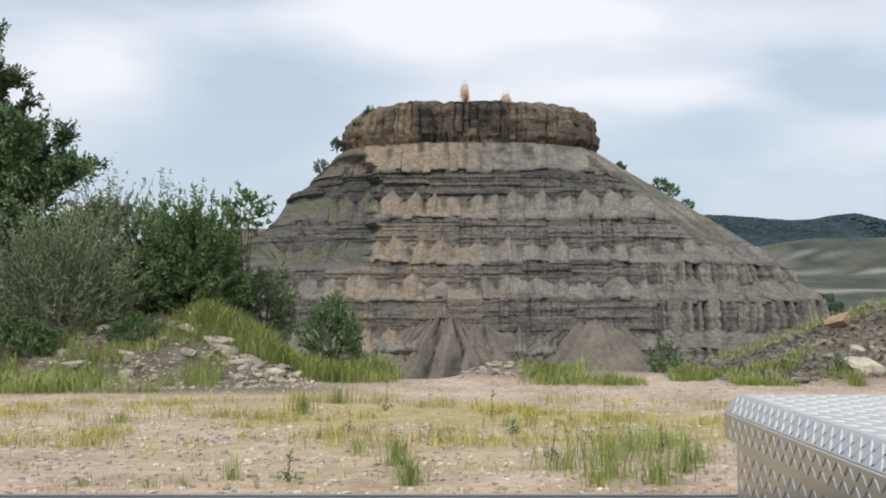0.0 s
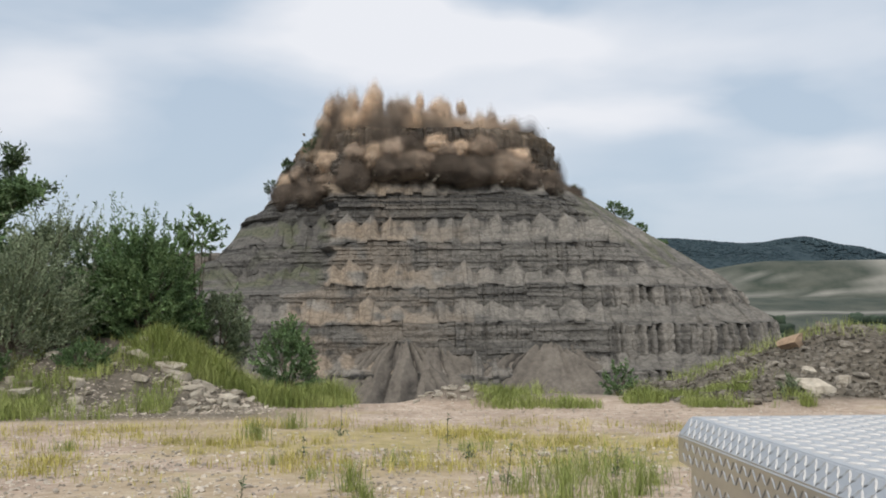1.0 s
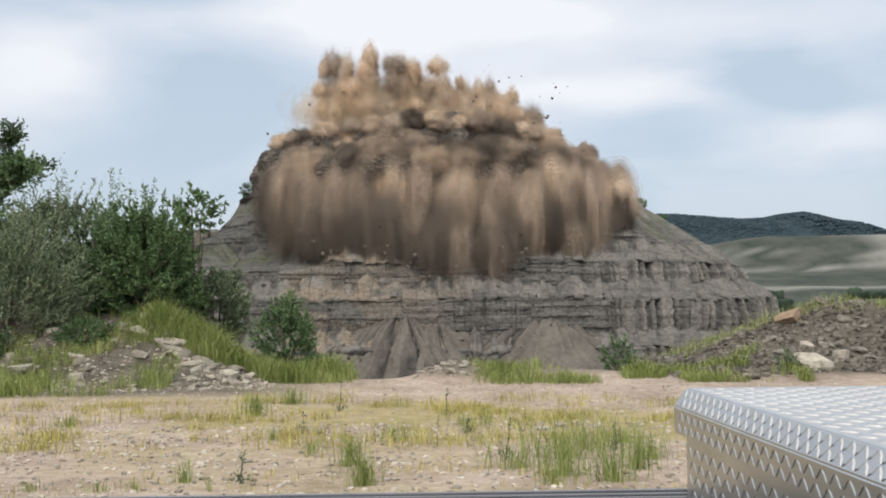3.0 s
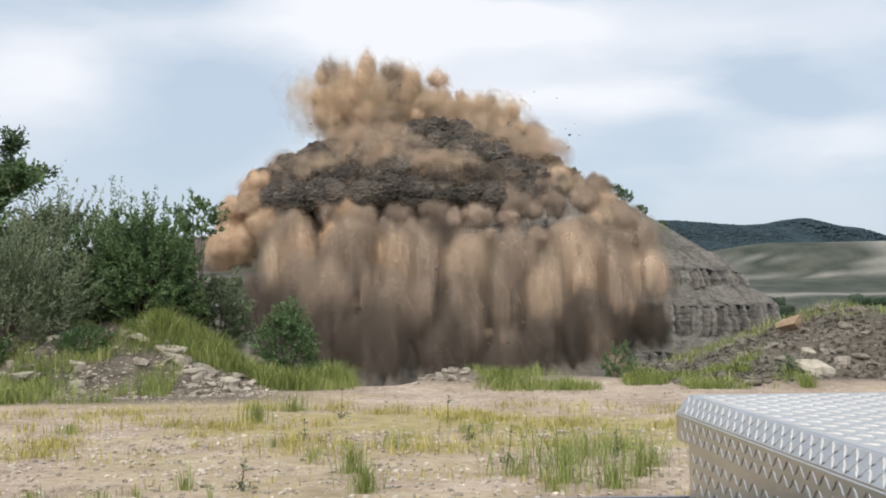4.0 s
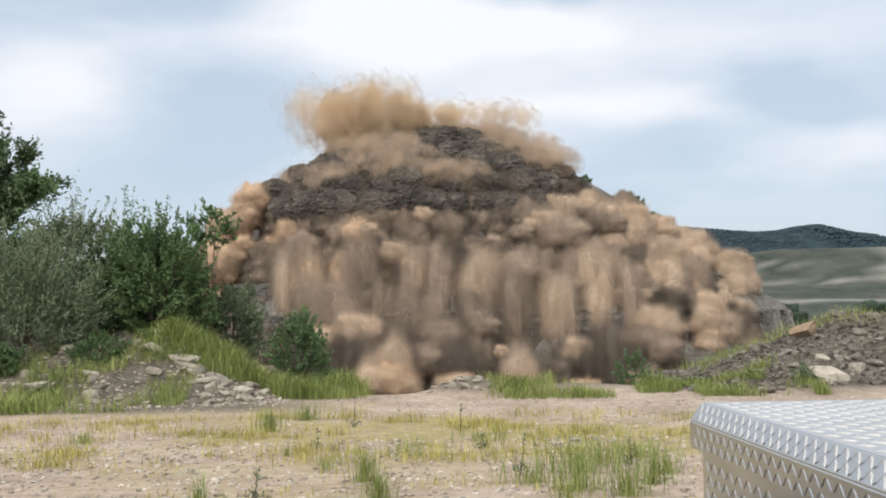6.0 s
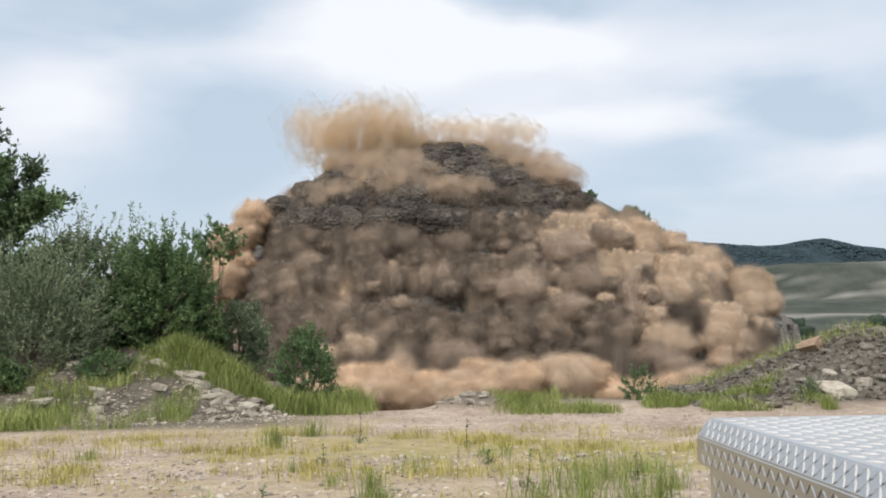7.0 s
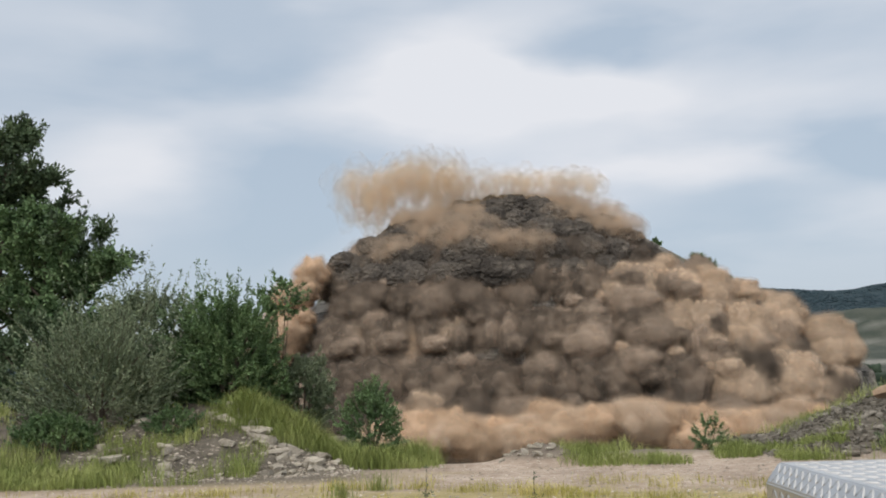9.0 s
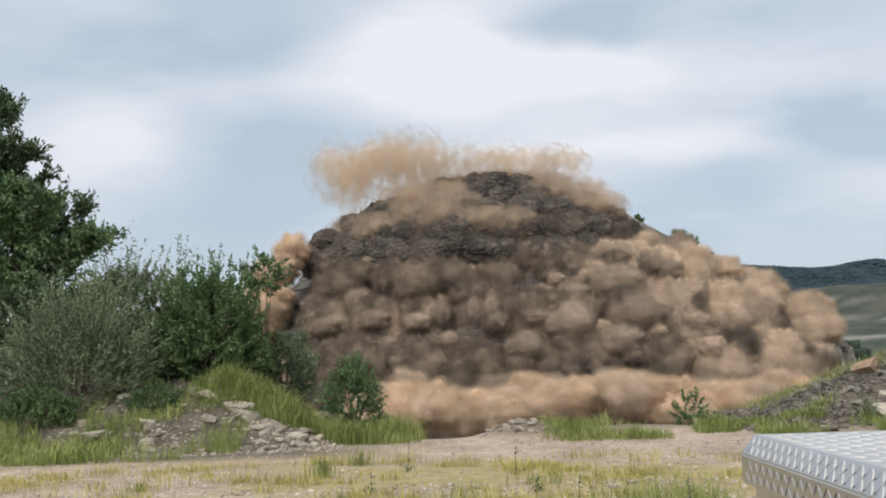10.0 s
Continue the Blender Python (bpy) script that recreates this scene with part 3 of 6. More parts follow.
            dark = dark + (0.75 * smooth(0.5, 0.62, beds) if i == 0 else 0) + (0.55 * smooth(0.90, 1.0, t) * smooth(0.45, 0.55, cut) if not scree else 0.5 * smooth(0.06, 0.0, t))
            if scree:                                    # darker between the points of scree
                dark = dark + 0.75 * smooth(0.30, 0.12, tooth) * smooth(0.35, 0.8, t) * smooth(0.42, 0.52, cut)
            if not scree:                                # deep joints and set-back columns of the columned wall are darker
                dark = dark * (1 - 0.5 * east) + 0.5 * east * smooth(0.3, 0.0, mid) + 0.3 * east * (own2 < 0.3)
            darker.append(np.clip(dark * (1 - flank) + 0.42 * slate * smooth(0.3, 0.5, cut + 0.1) + 0.45 * flank * smooth(0.46, 0.58, fbm(s * 0.3 + zz * 0.25, zz * 0.03, 6, 3, 105)), 0, 0.9))
            w = smooth(-23, -17, edge + 8 * smooth(12, 8, zz)) * smooth(26, -14, x + 24 * (cut - 0.5)) * smooth(0.30, 0.52, fbm(s * 0.2, zz * 0.3, 5, 3, 87))
            w = w * (0.85 if scree else 0.45) + (0.75 * smooth(14, -18, x) if i == 9 else 0) * smooth(0.3, 0.5, cut)
            warm.append(np.clip(w, 0, 0.95) * (1 - flank) * (1 - slate * (z < 37)))
            g = 0.7 * flank * smooth(0.46, 0.62, fbm(s * 0.3, zz * 0.3, 2, 4, 89)) * smooth(46, 38, zz) * smooth(0.1, 0.5, nx)
            g = g + 0.85 * slate * smooth(0.50, 0.62, fbm(s * 0.2, zz * 0.4, 7, 3, 91)) * (0.9 if scree else 0.25) * smooth(34, 28, zz)
            green.append(np.clip(g, 0, 1))
    verts = np.concatenate(rows)
    faces = grid_faces(n, len(rows), True)
    ring = np.arange(n) + (len(rows) - 1) * n
    att = dict(talus=np.concatenate(talus), darker=np.concatenate(darker), warm=np.concatenate(warm), green=np.concatenate(green))
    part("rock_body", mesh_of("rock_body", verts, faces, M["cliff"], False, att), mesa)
    v2 = np.concatenate([verts[ring], [[8.0, 350.0, 45.2]]])
    f2 = np.stack([np.arange(n), np.roll(np.arange(n), -1), np.full(n, n)], 1)
    part("bench_top", mesh_of("bench_top", v2, f2, M["spoil"]), mesa, "flat drilled bench under the cap rock")
    # the pale lower bench that runs on behind the bushes
    u, h = np.meshgrid(np.linspace(0, 1, 260), np.linspace(0, 1, 60))
    x = -104 + 64 * u
    z = -22 + 46 * h - 4 * smooth(-60, -100, x) * h + 1.2 * (fbm(x * 0.15, 0, 0, 3, 107) - 0.5) * h
    mid, own = columns(x, 3.0, 109)
    y = 322 + 7 * h + 2.5 * smooth(0.45, 0.5, h) + 2.5 * smooth(0.72, 0.77, h) - 2.2 * (own - 0.5) + 0.8 * smooth(0.25, 0, mid) - 2.5 * (fbm(x * 0.2, z * 0.4, 0, 4, 111) - 0.5)
    y = np.where(h > 0.985, 362.0, y)
    ta = smooth(0.45, 0.62, fbm(x * 0.12, z * 0.3, 3, 3, 113)) * 0.8 + 0.6 * smooth(0.76, 0.8, h)
    flat = np.zeros(u.size)
    me = mesh_of("side_bench", np.stack([x.ravel(), y.ravel(), z.ravel()], 1), grid_faces(260, 60), M["cliff"], False,
                 dict(talus=np.clip(ta, 0, 1).ravel(), darker=flat, warm=0.25 * np.clip(ta, 0, 1).ravel(), green=flat))
    part("side_bench", me, mesa, "pale lower bench running back from the mesa")
    return mesa


mesa = build_mesa()


def spoil_cone(x0, y0, top, radius, seed):
    """A gullied cone of fine spoil leaning on the foot of the wall."""
    nr, na = 40, 420
    r, a = np.meshgrid(np.linspace(0, 1, nr), np.linspace(0, 2 * math.pi, na, endpoint=False), indexing="ij")
    way = a * 4.2 + 3.0 * fbm(np.cos(a) * 2.2, np.sin(a) * 2.2, r * 0.8, 3, seed) + 0.7 * fbm(a * 4, r * 5, 0, 4, seed + 2)
    lane = np.floor(way).astype(np.int64) % 23
    gully = np.abs((way % 1.0) * 2 - 1)
    deep = lattice(lane, seed, 0, 115)
    z = top + (-23 - top) * (np.sqrt(0.6 * r * r + 0.02) - 0.141 + 0.30 * r ** 2) + 5.0 * (fbm(x0 + r * np.cos(a) * 2.2, r * np.sin(a) * 2.2, 0, 3, seed + 8) - 0.5) * np.sin(math.pi * np.clip(r, 0, 1)) - (0.4 + 2.8 * deep) * (1 - gully) ** 2.0 * np.sin(math.pi * np.clip(r, 0, 1)) ** 0.7 + 1.2 * (fbm(a * 7, r * 5, 0, 4, seed) - 0.5) * smooth(0, 0.2, r)
    x = x0 + radius * r * np.cos(a) * (1 + 0.12 * (fbm(np.cos(a) * 1.5, np.sin(a) * 1.5, 0, 3, seed + 3) - 0.5) * 4)
    y = y0 + radius * 0.7 * r * np.sin(a)
    # gully floors are coloured darker the deeper they cut
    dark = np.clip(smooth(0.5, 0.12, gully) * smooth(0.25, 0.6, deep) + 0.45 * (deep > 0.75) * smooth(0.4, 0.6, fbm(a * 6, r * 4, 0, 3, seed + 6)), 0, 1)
    me = mesh_of("spoil_cone", np.stack([x.ravel(), y.ravel(), z.ravel()], 1), grid_faces(na, nr, True), M["spoil_gully"], True, dict(darker=dark))
    return tagged(new("spoil_cone", me), "grey cone of fine spoil with dark rain gullies", "spoil heap", "spoil heaps")


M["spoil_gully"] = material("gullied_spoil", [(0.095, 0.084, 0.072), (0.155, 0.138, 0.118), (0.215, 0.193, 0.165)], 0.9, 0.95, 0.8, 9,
                            second=(("darker", (0.05, 0.046, 0.042), (0.105, 0.095, 0.084), 0.6),))
for x0, y0, top, rad, seed in ((1.0, 272, -1.0, 29, 1), (9, 274, -1.5, 30, 2), (16, 275, -3.5, 30, 7), (38, 274, -1.2, 33, 3), (27, 275, -3.0, 30, 5), (-11, 273, -6, 27, 4), (46, 275, -5.0, 30, 6)):
    spoil_cone(x0, y0, top, rad, seed)


# ---------------------------------------------------------------- cap rock, in blocks that the blast throws apart
def cap_block(a0, a1, inner, seed):
    v, f = grid_box(26, 3, 20)
    u, d, h = v[:, 0] + 0.5, v[:, 1] + 0.5, v[:, 2] + 0.5
    a = a0 + (a1 - a0) * u
    x, y = outline(a, 305.5, -32.0, 47.5, 44.0, 3.2)
    nx, ny = x - 8.0, y - 349.0
    ln = np.hypot(nx, ny)
    nx, ny = nx / ln, ny / ln
    west = smooth(-8, -30, x)
    front = (d < 0.01) * 1.0
    slim = np.floor(x / 2.2 + 1.5 * fbm(x * 0.2, seed * 0, 3, 2, 93)).astype(np.int64)
    relief = 1.3 * (lattice(slim, 2, 0, 95) - 0.5) + 1.6 * (fbm(x * 0.08, h * 5, 2, 3, 97) - 0.5) + 1.4 * (fbm(x * 0.4, h * 4, 1, 3, 99) - 0.5)
    joint = x / 2.6 + 1.6 * fbm(x * 0.12, 0, 3, 2, 94) + 0.4 * (fbm(x * 0.4, h * 3, 5, 2, 96) - 0.5)
    gap = np.minimum(joint % 1.0, 1 - joint % 1.0) * 2.6
    relief = relief + 1.1 * (lattice(np.floor(joint).astype(np.int64), 7, np.floor(h * 3 + 0.5 * lattice(np.floor(joint).astype(np.int64), 1, 1, 98)).astype(np.int64), 98) - 0.5)
    relief = relief - 1.2 * smooth(0.4, 0.1, gap) * smooth(0.42, 0.6, fbm(x * 0.2, h * 2, 6, 2, 92)) - 1.3 * smooth(0.25, 0.0, h)
    back = ln * d * inner
    k = (ln - back + front * relief - 2.5 * smooth(0.4, 1.0, h) * west * 2 - 1.0 * smooth(0.85, 1, h)) / ln
    top = CAP_TOP - 2.5 * smooth(32, 48, x) - 0.6 * west + 0.9 * (fbm(x * 0.25, y * 0.25, 4, 3, 101) - 0.5) * 2
    z = 45.2 + (top - 45.2) * h
    p = np.stack([8.0 + nx * ln * k, 349.0 + ny * ln * k, z], 1)
    c = p.mean(0)
    pale = smooth(4, -14, x) * smooth(0.35, 0.55, fbm(x * 0.2, h * 2, 8, 3, 102)) + 0.7 * smooth(0.50, 0.62, fbm(x * 0.25, h * 2.5, 9, 3, 104))
    black = smooth(-12, -4, x) * smooth(30, 14, x) * smooth(0.40, 0.55, fbm(x * 0.12, h * 1.5, 10, 3, 106)) * 0.9
    me = mesh_of("cap_block", p - c, f, M["cap"], False, dict(warm=np.clip(pale * 0.85, 0, 1), darker=black))
    ob = new("cap_block", me)
    ob.matrix_basis = Matrix.Translation(c)
    return tagged(ob, "jointed brown sandstone block of the mesa's cap", "rock block", "cap rock blocks"), c


CAPS = []
cuts = np.concatenate([np.linspace(0.0, 0.5, 19), np.linspace(0.5, 1.0, 7)[1:]])
for i in range(len(cuts) - 1):
    CAPS.append(cap_block(cuts[i], cuts[i + 1], 0.75, i))

# ---------------------------------------------------------------- pickup bed and its aluminium tool chest


def slab(x0, x1, y0, y1, z0, z1, bevel=0.004):
    bm = bmesh.new()
    bmesh.ops.create_cube(bm, size=1.0)
    for v in bm.verts:
        v.co = ((x0 + x1) / 2 + v.co.x * (x1 - x0), (y0 + y1) / 2 + v.co.y * (y1 - y0), (z0 + z1) / 2 + v.co.z * (z1 - z0))
    if bevel:
        bmesh.ops.bevel(bm, geom=bm.edges[:], offset=bevel, segments=2, affect="EDGES")
    return bm


def bm_mesh(name, bm, mat, shade=False):
    me = bpy.data.meshes.new(name)
    bm.to_mesh(me)
    bm.free()
    me.materials.append(mat)
    if shade:
        me.polygons.foreach_set("use_smooth", np.full(len(me.polygons), True))
    return me


def lozenges(u0, u1, v0, v1, to_world, pitch=0.029, length=0.027, width=0.0065, rise=0.002, skip=None):
    """Raised tread bars, turned by turns one way and the other, on a flat face given by to_world(u, v, h)."""
    verts, faces = [], []
    nu, nv = int((u1 - u0) / pitch), int((v1 - v0) / pitch)
    for i in range(nu):
        for j in range(nv):
            u, v = u0 + (i + 0.5) * pitch, v0 + (j + 0.5) * pitch
            a = radians(45) if (i + j) % 2 else radians(-45)
            c, s = math.cos(a), math.sin(a)
            base = len(verts)
            for du, dv, h in ((-0.5, 0, 0), (0, -0.5, 0), (0.5, 0, 0), (0, 0.5, 0), (-0.25, 0, 1), (0.25, 0, 1)):
                du, dv = du * length, dv * width
                verts.append(to_world(u + du * c - dv * s, v + du * s + dv * c, h * rise))
            for f in ((0, 1, 4, 4), (1, 5, 4, 4), (1, 2, 5, 5), (2, 3, 5, 5), (3, 4, 5, 5), (3, 0, 4, 4)):
                faces.append([base + k for k in f[:3]])
    return np.array(verts), np.array(faces)


CH_X0, CH_X1, CH_Y0, CH_Y1, CH_TOP = 0.566, 1.10, 0.50, 2.105, 1.568


def build_chest():
    chest = tagged(new("tool_chest"), "aluminium diamond-plate tool chest across the pickup bed", "tool chest")
    body = part("body", bm_mesh("body", slab(CH_X0 - 0.001, CH_X1, CH_Y0, CH_Y1 + 0.004, 0.93, CH_TOP - 0.085), M["plate"]), chest)
    # lid: upright lip, sloping shoulder, flat top
    bm = bmesh.new()
    rings = [(0.020, -0.088), (0.020, -0.036), (0.0, 0.0)]
    loops = []
    for o, h in rings:
        loops.append([bm.verts.new(p) for p in ((CH_X0 - o, CH_Y0 - o, CH_TOP + h), (CH_X1 + o, CH_Y0 - o, CH_TOP + h), (CH_X1 + o, CH_Y1 + o, CH_TOP + h), (CH_X0 - o, CH_Y1 + o, CH_TOP + h))])
    for a, b in zip(loops, loops[1:]):
        for k in range(4):
            bm.faces.new((a[k], a[(k + 1) % 4], b[(k + 1) % 4], b[k]))
    bm.faces.new(loops[-1])
    bm.faces.new(loops[0][::-1])
    bmesh.ops.bevel(bm, geom=[e for e in bm.edges], offset=0.0025, segments=2, affect="EDGES")
    lid = part("lid", bm_mesh("lid", bm, M["plate"]), chest, "bright lid with a folded lip")
    v, f = lozenges(CH_X0 + 0.008, CH_X1 - 0.01, CH_Y0 + 0.01, CH_Y1 - 0.008, lambda u, v, h: (u, v, CH_TOP + h))
    part("tread", mesh_of("tread", v, f, M["plate"], False), lid)
    k = 0.020 / math.hypot(0.020, 0.036)
    q = 0.036 / math.hypot(0.020, 0.036)
    v, f = lozenges(CH_Y0, CH_Y1, 0.003, 0.040, lambda u, v, h: (CH_X0 - 0.020 + v * k - h * q, u, CH_TOP - 0.036 + v * q + h * k), 0.0183, 0.025, 0.008, 0.0018)
    part("tread", mesh_of("tread", v, f, M["plate"], False), lid)
    v, f = lozenges(CH_Y0, CH_Y1, CH_TOP - 0.084, CH_TOP - 0.040, lambda u, v, h: (CH_X0 - 0.020 - h, u, v), 0.0215, 0.024, 0.0065, 0.0013)
    part("tread", mesh_of("tread", v, f, M["plate"], False), lid)
    v, f = lozenges(CH_Y0, CH_Y1, 1.10, CH_TOP - 0.092, lambda u, v, h: (CH_X0 - 0.001 - h, u, v), 0.026, 0.026, 0.0062, 0.0013)
    part("tread", mesh_of("tread", v, f, M["plate"], False), body)
    return chest


def build_bed():
    bed = tagged(new("pickup_bed"), "grey pickup bed side with a ribbed rail cap, parked on gravel", "pickup truck")
    part("side_panel", bm_mesh("side_panel", slab(-2.1, 1.25, 2.17, 2.27, 0.55, 1.313, 0.02), M["rail"]), bed)
    cap = part("rail_cap", bm_mesh("rail_cap", slab(-2.12, 1.25, 2.135, 2.285, 1.318, 1.346, 0.010), M["rail"]), bed, "ribbed grey plastic rail cap")
    for k in range(3):
        part("rib", bm_mesh("rib", slab(-2.1, 1.24, 2.150 + 0.042 * k, 2.168 + 0.042 * k, 1.347, 1.3515, 0.002), M["rail"]), cap)
    part("bed_floor", bm_mesh("bed_floor", slab(-2.1, 1.25, 0.52, 2.165, 0.86, 0.925, 0.01), M["rubber"]), bed, "black bed liner")
    part("headboard", bm_mesh("headboard", slab(1.255, 1.32, 0.52, 2.27, 0.55, 1.32, 0.01), M["rail"]), bed)
    for x in (-1.35,):
        for y in (0.75, 2.05):
            bm = bmesh.new()
            bmesh.ops.create_cone(bm, cap_ends=True, segments=40, radius1=0.38, radius2=0.38, depth=0.24, matrix=pose(x, y, 0.38, 90))
            bmesh.ops.bevel(bm, geom=[e for e in bm.edges if len(e.link_faces) == 2 and e.calc_face_angle() > 1], offset=0.03, segments=3, affect="EDGES")
            part("wheel", bm_mesh("wheel", bm, M["rubber"], True), bed, "black rubber tyre")
    return bed


build_bed()
build_chest()

# ---------------------------------------------------------------- plants


def tube(points, radii, sides=6):
    pts = np.asarray(points, float)
    tang = np.gradient(pts, axis=0)
    tang /= np.linalg.norm(tang, axis=1)[:, None] + 1e-9
    ref = np.array([0.31, 0.95, 0.1])
    a = np.cross(tang, ref)
    a /= np.linalg.norm(a, axis=1)[:, None] + 1e-9
    b = np.cross(tang, a)
    ang = np.linspace(0, 2 * math.pi, sides, endpoint=False)
    r = np.asarray(radii)[:, None, None]
    v = pts[:, None] + r * (a[:, None] * np.cos(ang)[None, :, None] + b[:, None] * np.sin(ang)[None, :, None])
    return v.reshape(-1, 3), grid_faces(sides, len(pts), True)


def gather(pieces):
    vs, fs, n = [], [], 0
    for v, f in pieces:
        vs.append(v)
        fs.append(f + n)
        n += len(v)
    return np.concatenate(vs), np.concatenate(fs)


def leaves(rng, pos, along, length, width, loose=0.75):
    """Pointed, slightly folded leaves at pos, growing roughly along the given directions."""
    n = len(pos)
    d = along + rng.normal(0, loose, (n, 3))
    d /= np.linalg.norm(d, axis=1)[:, None] + 1e-9
    s = np.cross(d, rng.normal(0, 1, (n, 3)))
    s /= np.linalg.norm(s, axis=1)[:, None] + 1e-9
    up = np.cross(s, d)
    L = (length * rng.uniform(0.6, 1.25, n))[:, None]
    W = (width * rng.uniform(0.7, 1.2, n))[:, None]
    mid = pos + d * L * 0.5
    v = np.stack([pos, mid + s * W * 0.5 + up * W * 0.15, pos + d * L, mid - s * W * 0.5 + up * W * 0.15], 1)
    return v.reshape(-1, 3), np.arange(n * 4).reshape(n, 4)


def shoots(rng, starts, ways, lengths, steps=9, lift=0.35, sway=0.12):
    """Curved shoots: arrays (n, steps, 3)."""
    n = len(starts)
    p, d = starts.copy(), ways / (np.linalg.norm(ways, axis=1)[:, None] + 1e-9)
    out = [p.copy()]
    for _ in range(steps - 1):
        d = d + rng.normal(0, sway, (n, 3)) + np.array([0, 0, lift / steps])
        d /= np.linalg.norm(d, axis=1)[:, None]
        p = p + d * (lengths / (steps - 1))[:, None]
        out.append(p.copy())
    return np.stack(out, 1)


def shrub(name, label, centre, size, n_shoots, per_shoot, leaf, mat, seed, spiky=0.35, trunk=0.05, hollow=0.5, category="bush", group="", top_shoots=0, base=None, loose=0.75):
    """A shrub or tree crown: stems from the foot, shoots all over an uneven body, leaves along them."""
    rng = np.random.RandomState(seed)
    centre, size = np.array(centre, float), np.array(size, float)
    foot = np.array([centre[0], centre[1], float(height(centre[0], centre[1])) - 0.05]) if base is None else np.array(base, float)
    thing = tagged(new(name), label, category, group)
    thing.matrix_basis = Matrix.Translation(foot)
    # shoots start inside an uneven ellipsoid and grow out and up
    u = rng.normal(0, 1, (n_shoots, 3))
    u /= np.linalg.norm(u, axis=1)[:, None]
    u[:, 2] = np.where(u[:, 2] < -0.9, -u[:, 2], u[:, 2])
    lump = 0.50 + 1.0 * fbm(u[:, 0] * 2.0 + seed, u[:, 1] * 2.0, u[:, 2] * 2.0, 3, seed)
    rad = (hollow + (1 - hollow) * rng.uniform(0, 1, n_shoots) ** 0.6) * lump
    starts = centre - foot + u * rad[:, None] * size * 0.86
    way = u * np.array([1, 1, 0.7]) + np.array([0, 0, 0.5])
    lens = spiky * rng.uniform(0.5, 1.3, n_shoots)
    if top_shoots:
        k = rng.choice(np.where(u[:, 2] > 0.45)[0], top_shoots)
        lens[k] *= 2.6
        way[k] += np.array([0, 0, 0.8])
    path = shoots(rng, starts, way, lens)
    idx = rng.uniform(0.0, path.shape[1] - 1.01, (n_shoots, per_shoot))
    many = np.maximum(1, lens / spiky)[:, None]
    i0 = idx.astype(int)
    fr = (idx - i0)[..., None]
    rows = np.arange(n_shoots)[:, None]
    pos = path[rows, i0] * (1 - fr) + path[rows, i0 + 1] * fr
    along = path[rows, i0 + 1] - path[rows, i0]
    along = along / (np.linalg.norm(along, axis=-1, keepdims=True) + 1e-9)
    v, f = leaves(rng, pos.reshape(-1, 3), along.reshape(-1, 3), leaf[0], leaf[1], loose)
    part("crown", mesh_of("crown", v, f, mat, False), thing)
    # wood
    pieces = []
    for k in range(6):
        a = 2 * math.pi * k / 6 + rng.uniform(-0.4, 0.4)
        tip = centre - foot + size * np.array([0.55 * math.cos(a), 0.55 * math.sin(a), rng.uniform(0.1, 0.7)])
        mid = np.array([0.25 * tip[0], 0.25 * tip[1], 0.5 * tip[2]])
        t = np.linspace(0, 1, 8)[:, None]
        pieces.append(tube(2 * t * (1 - t) * mid + t ** 2 * tip, np.linspace(trunk, trunk * 0.25, 8)))
    for k in range(0, n_shoots, max(1, n_shoots // 160)):
        pieces.append(tube(path[k, ::2], np.linspace(trunk * 0.16, trunk * 0.05, len(path[k, ::2])), 3))
    v, f = gather(pieces)
    tagged(part("wood", mesh_of("wood", v, f, M["bark"]), thing), kind="stuff")
    return thing


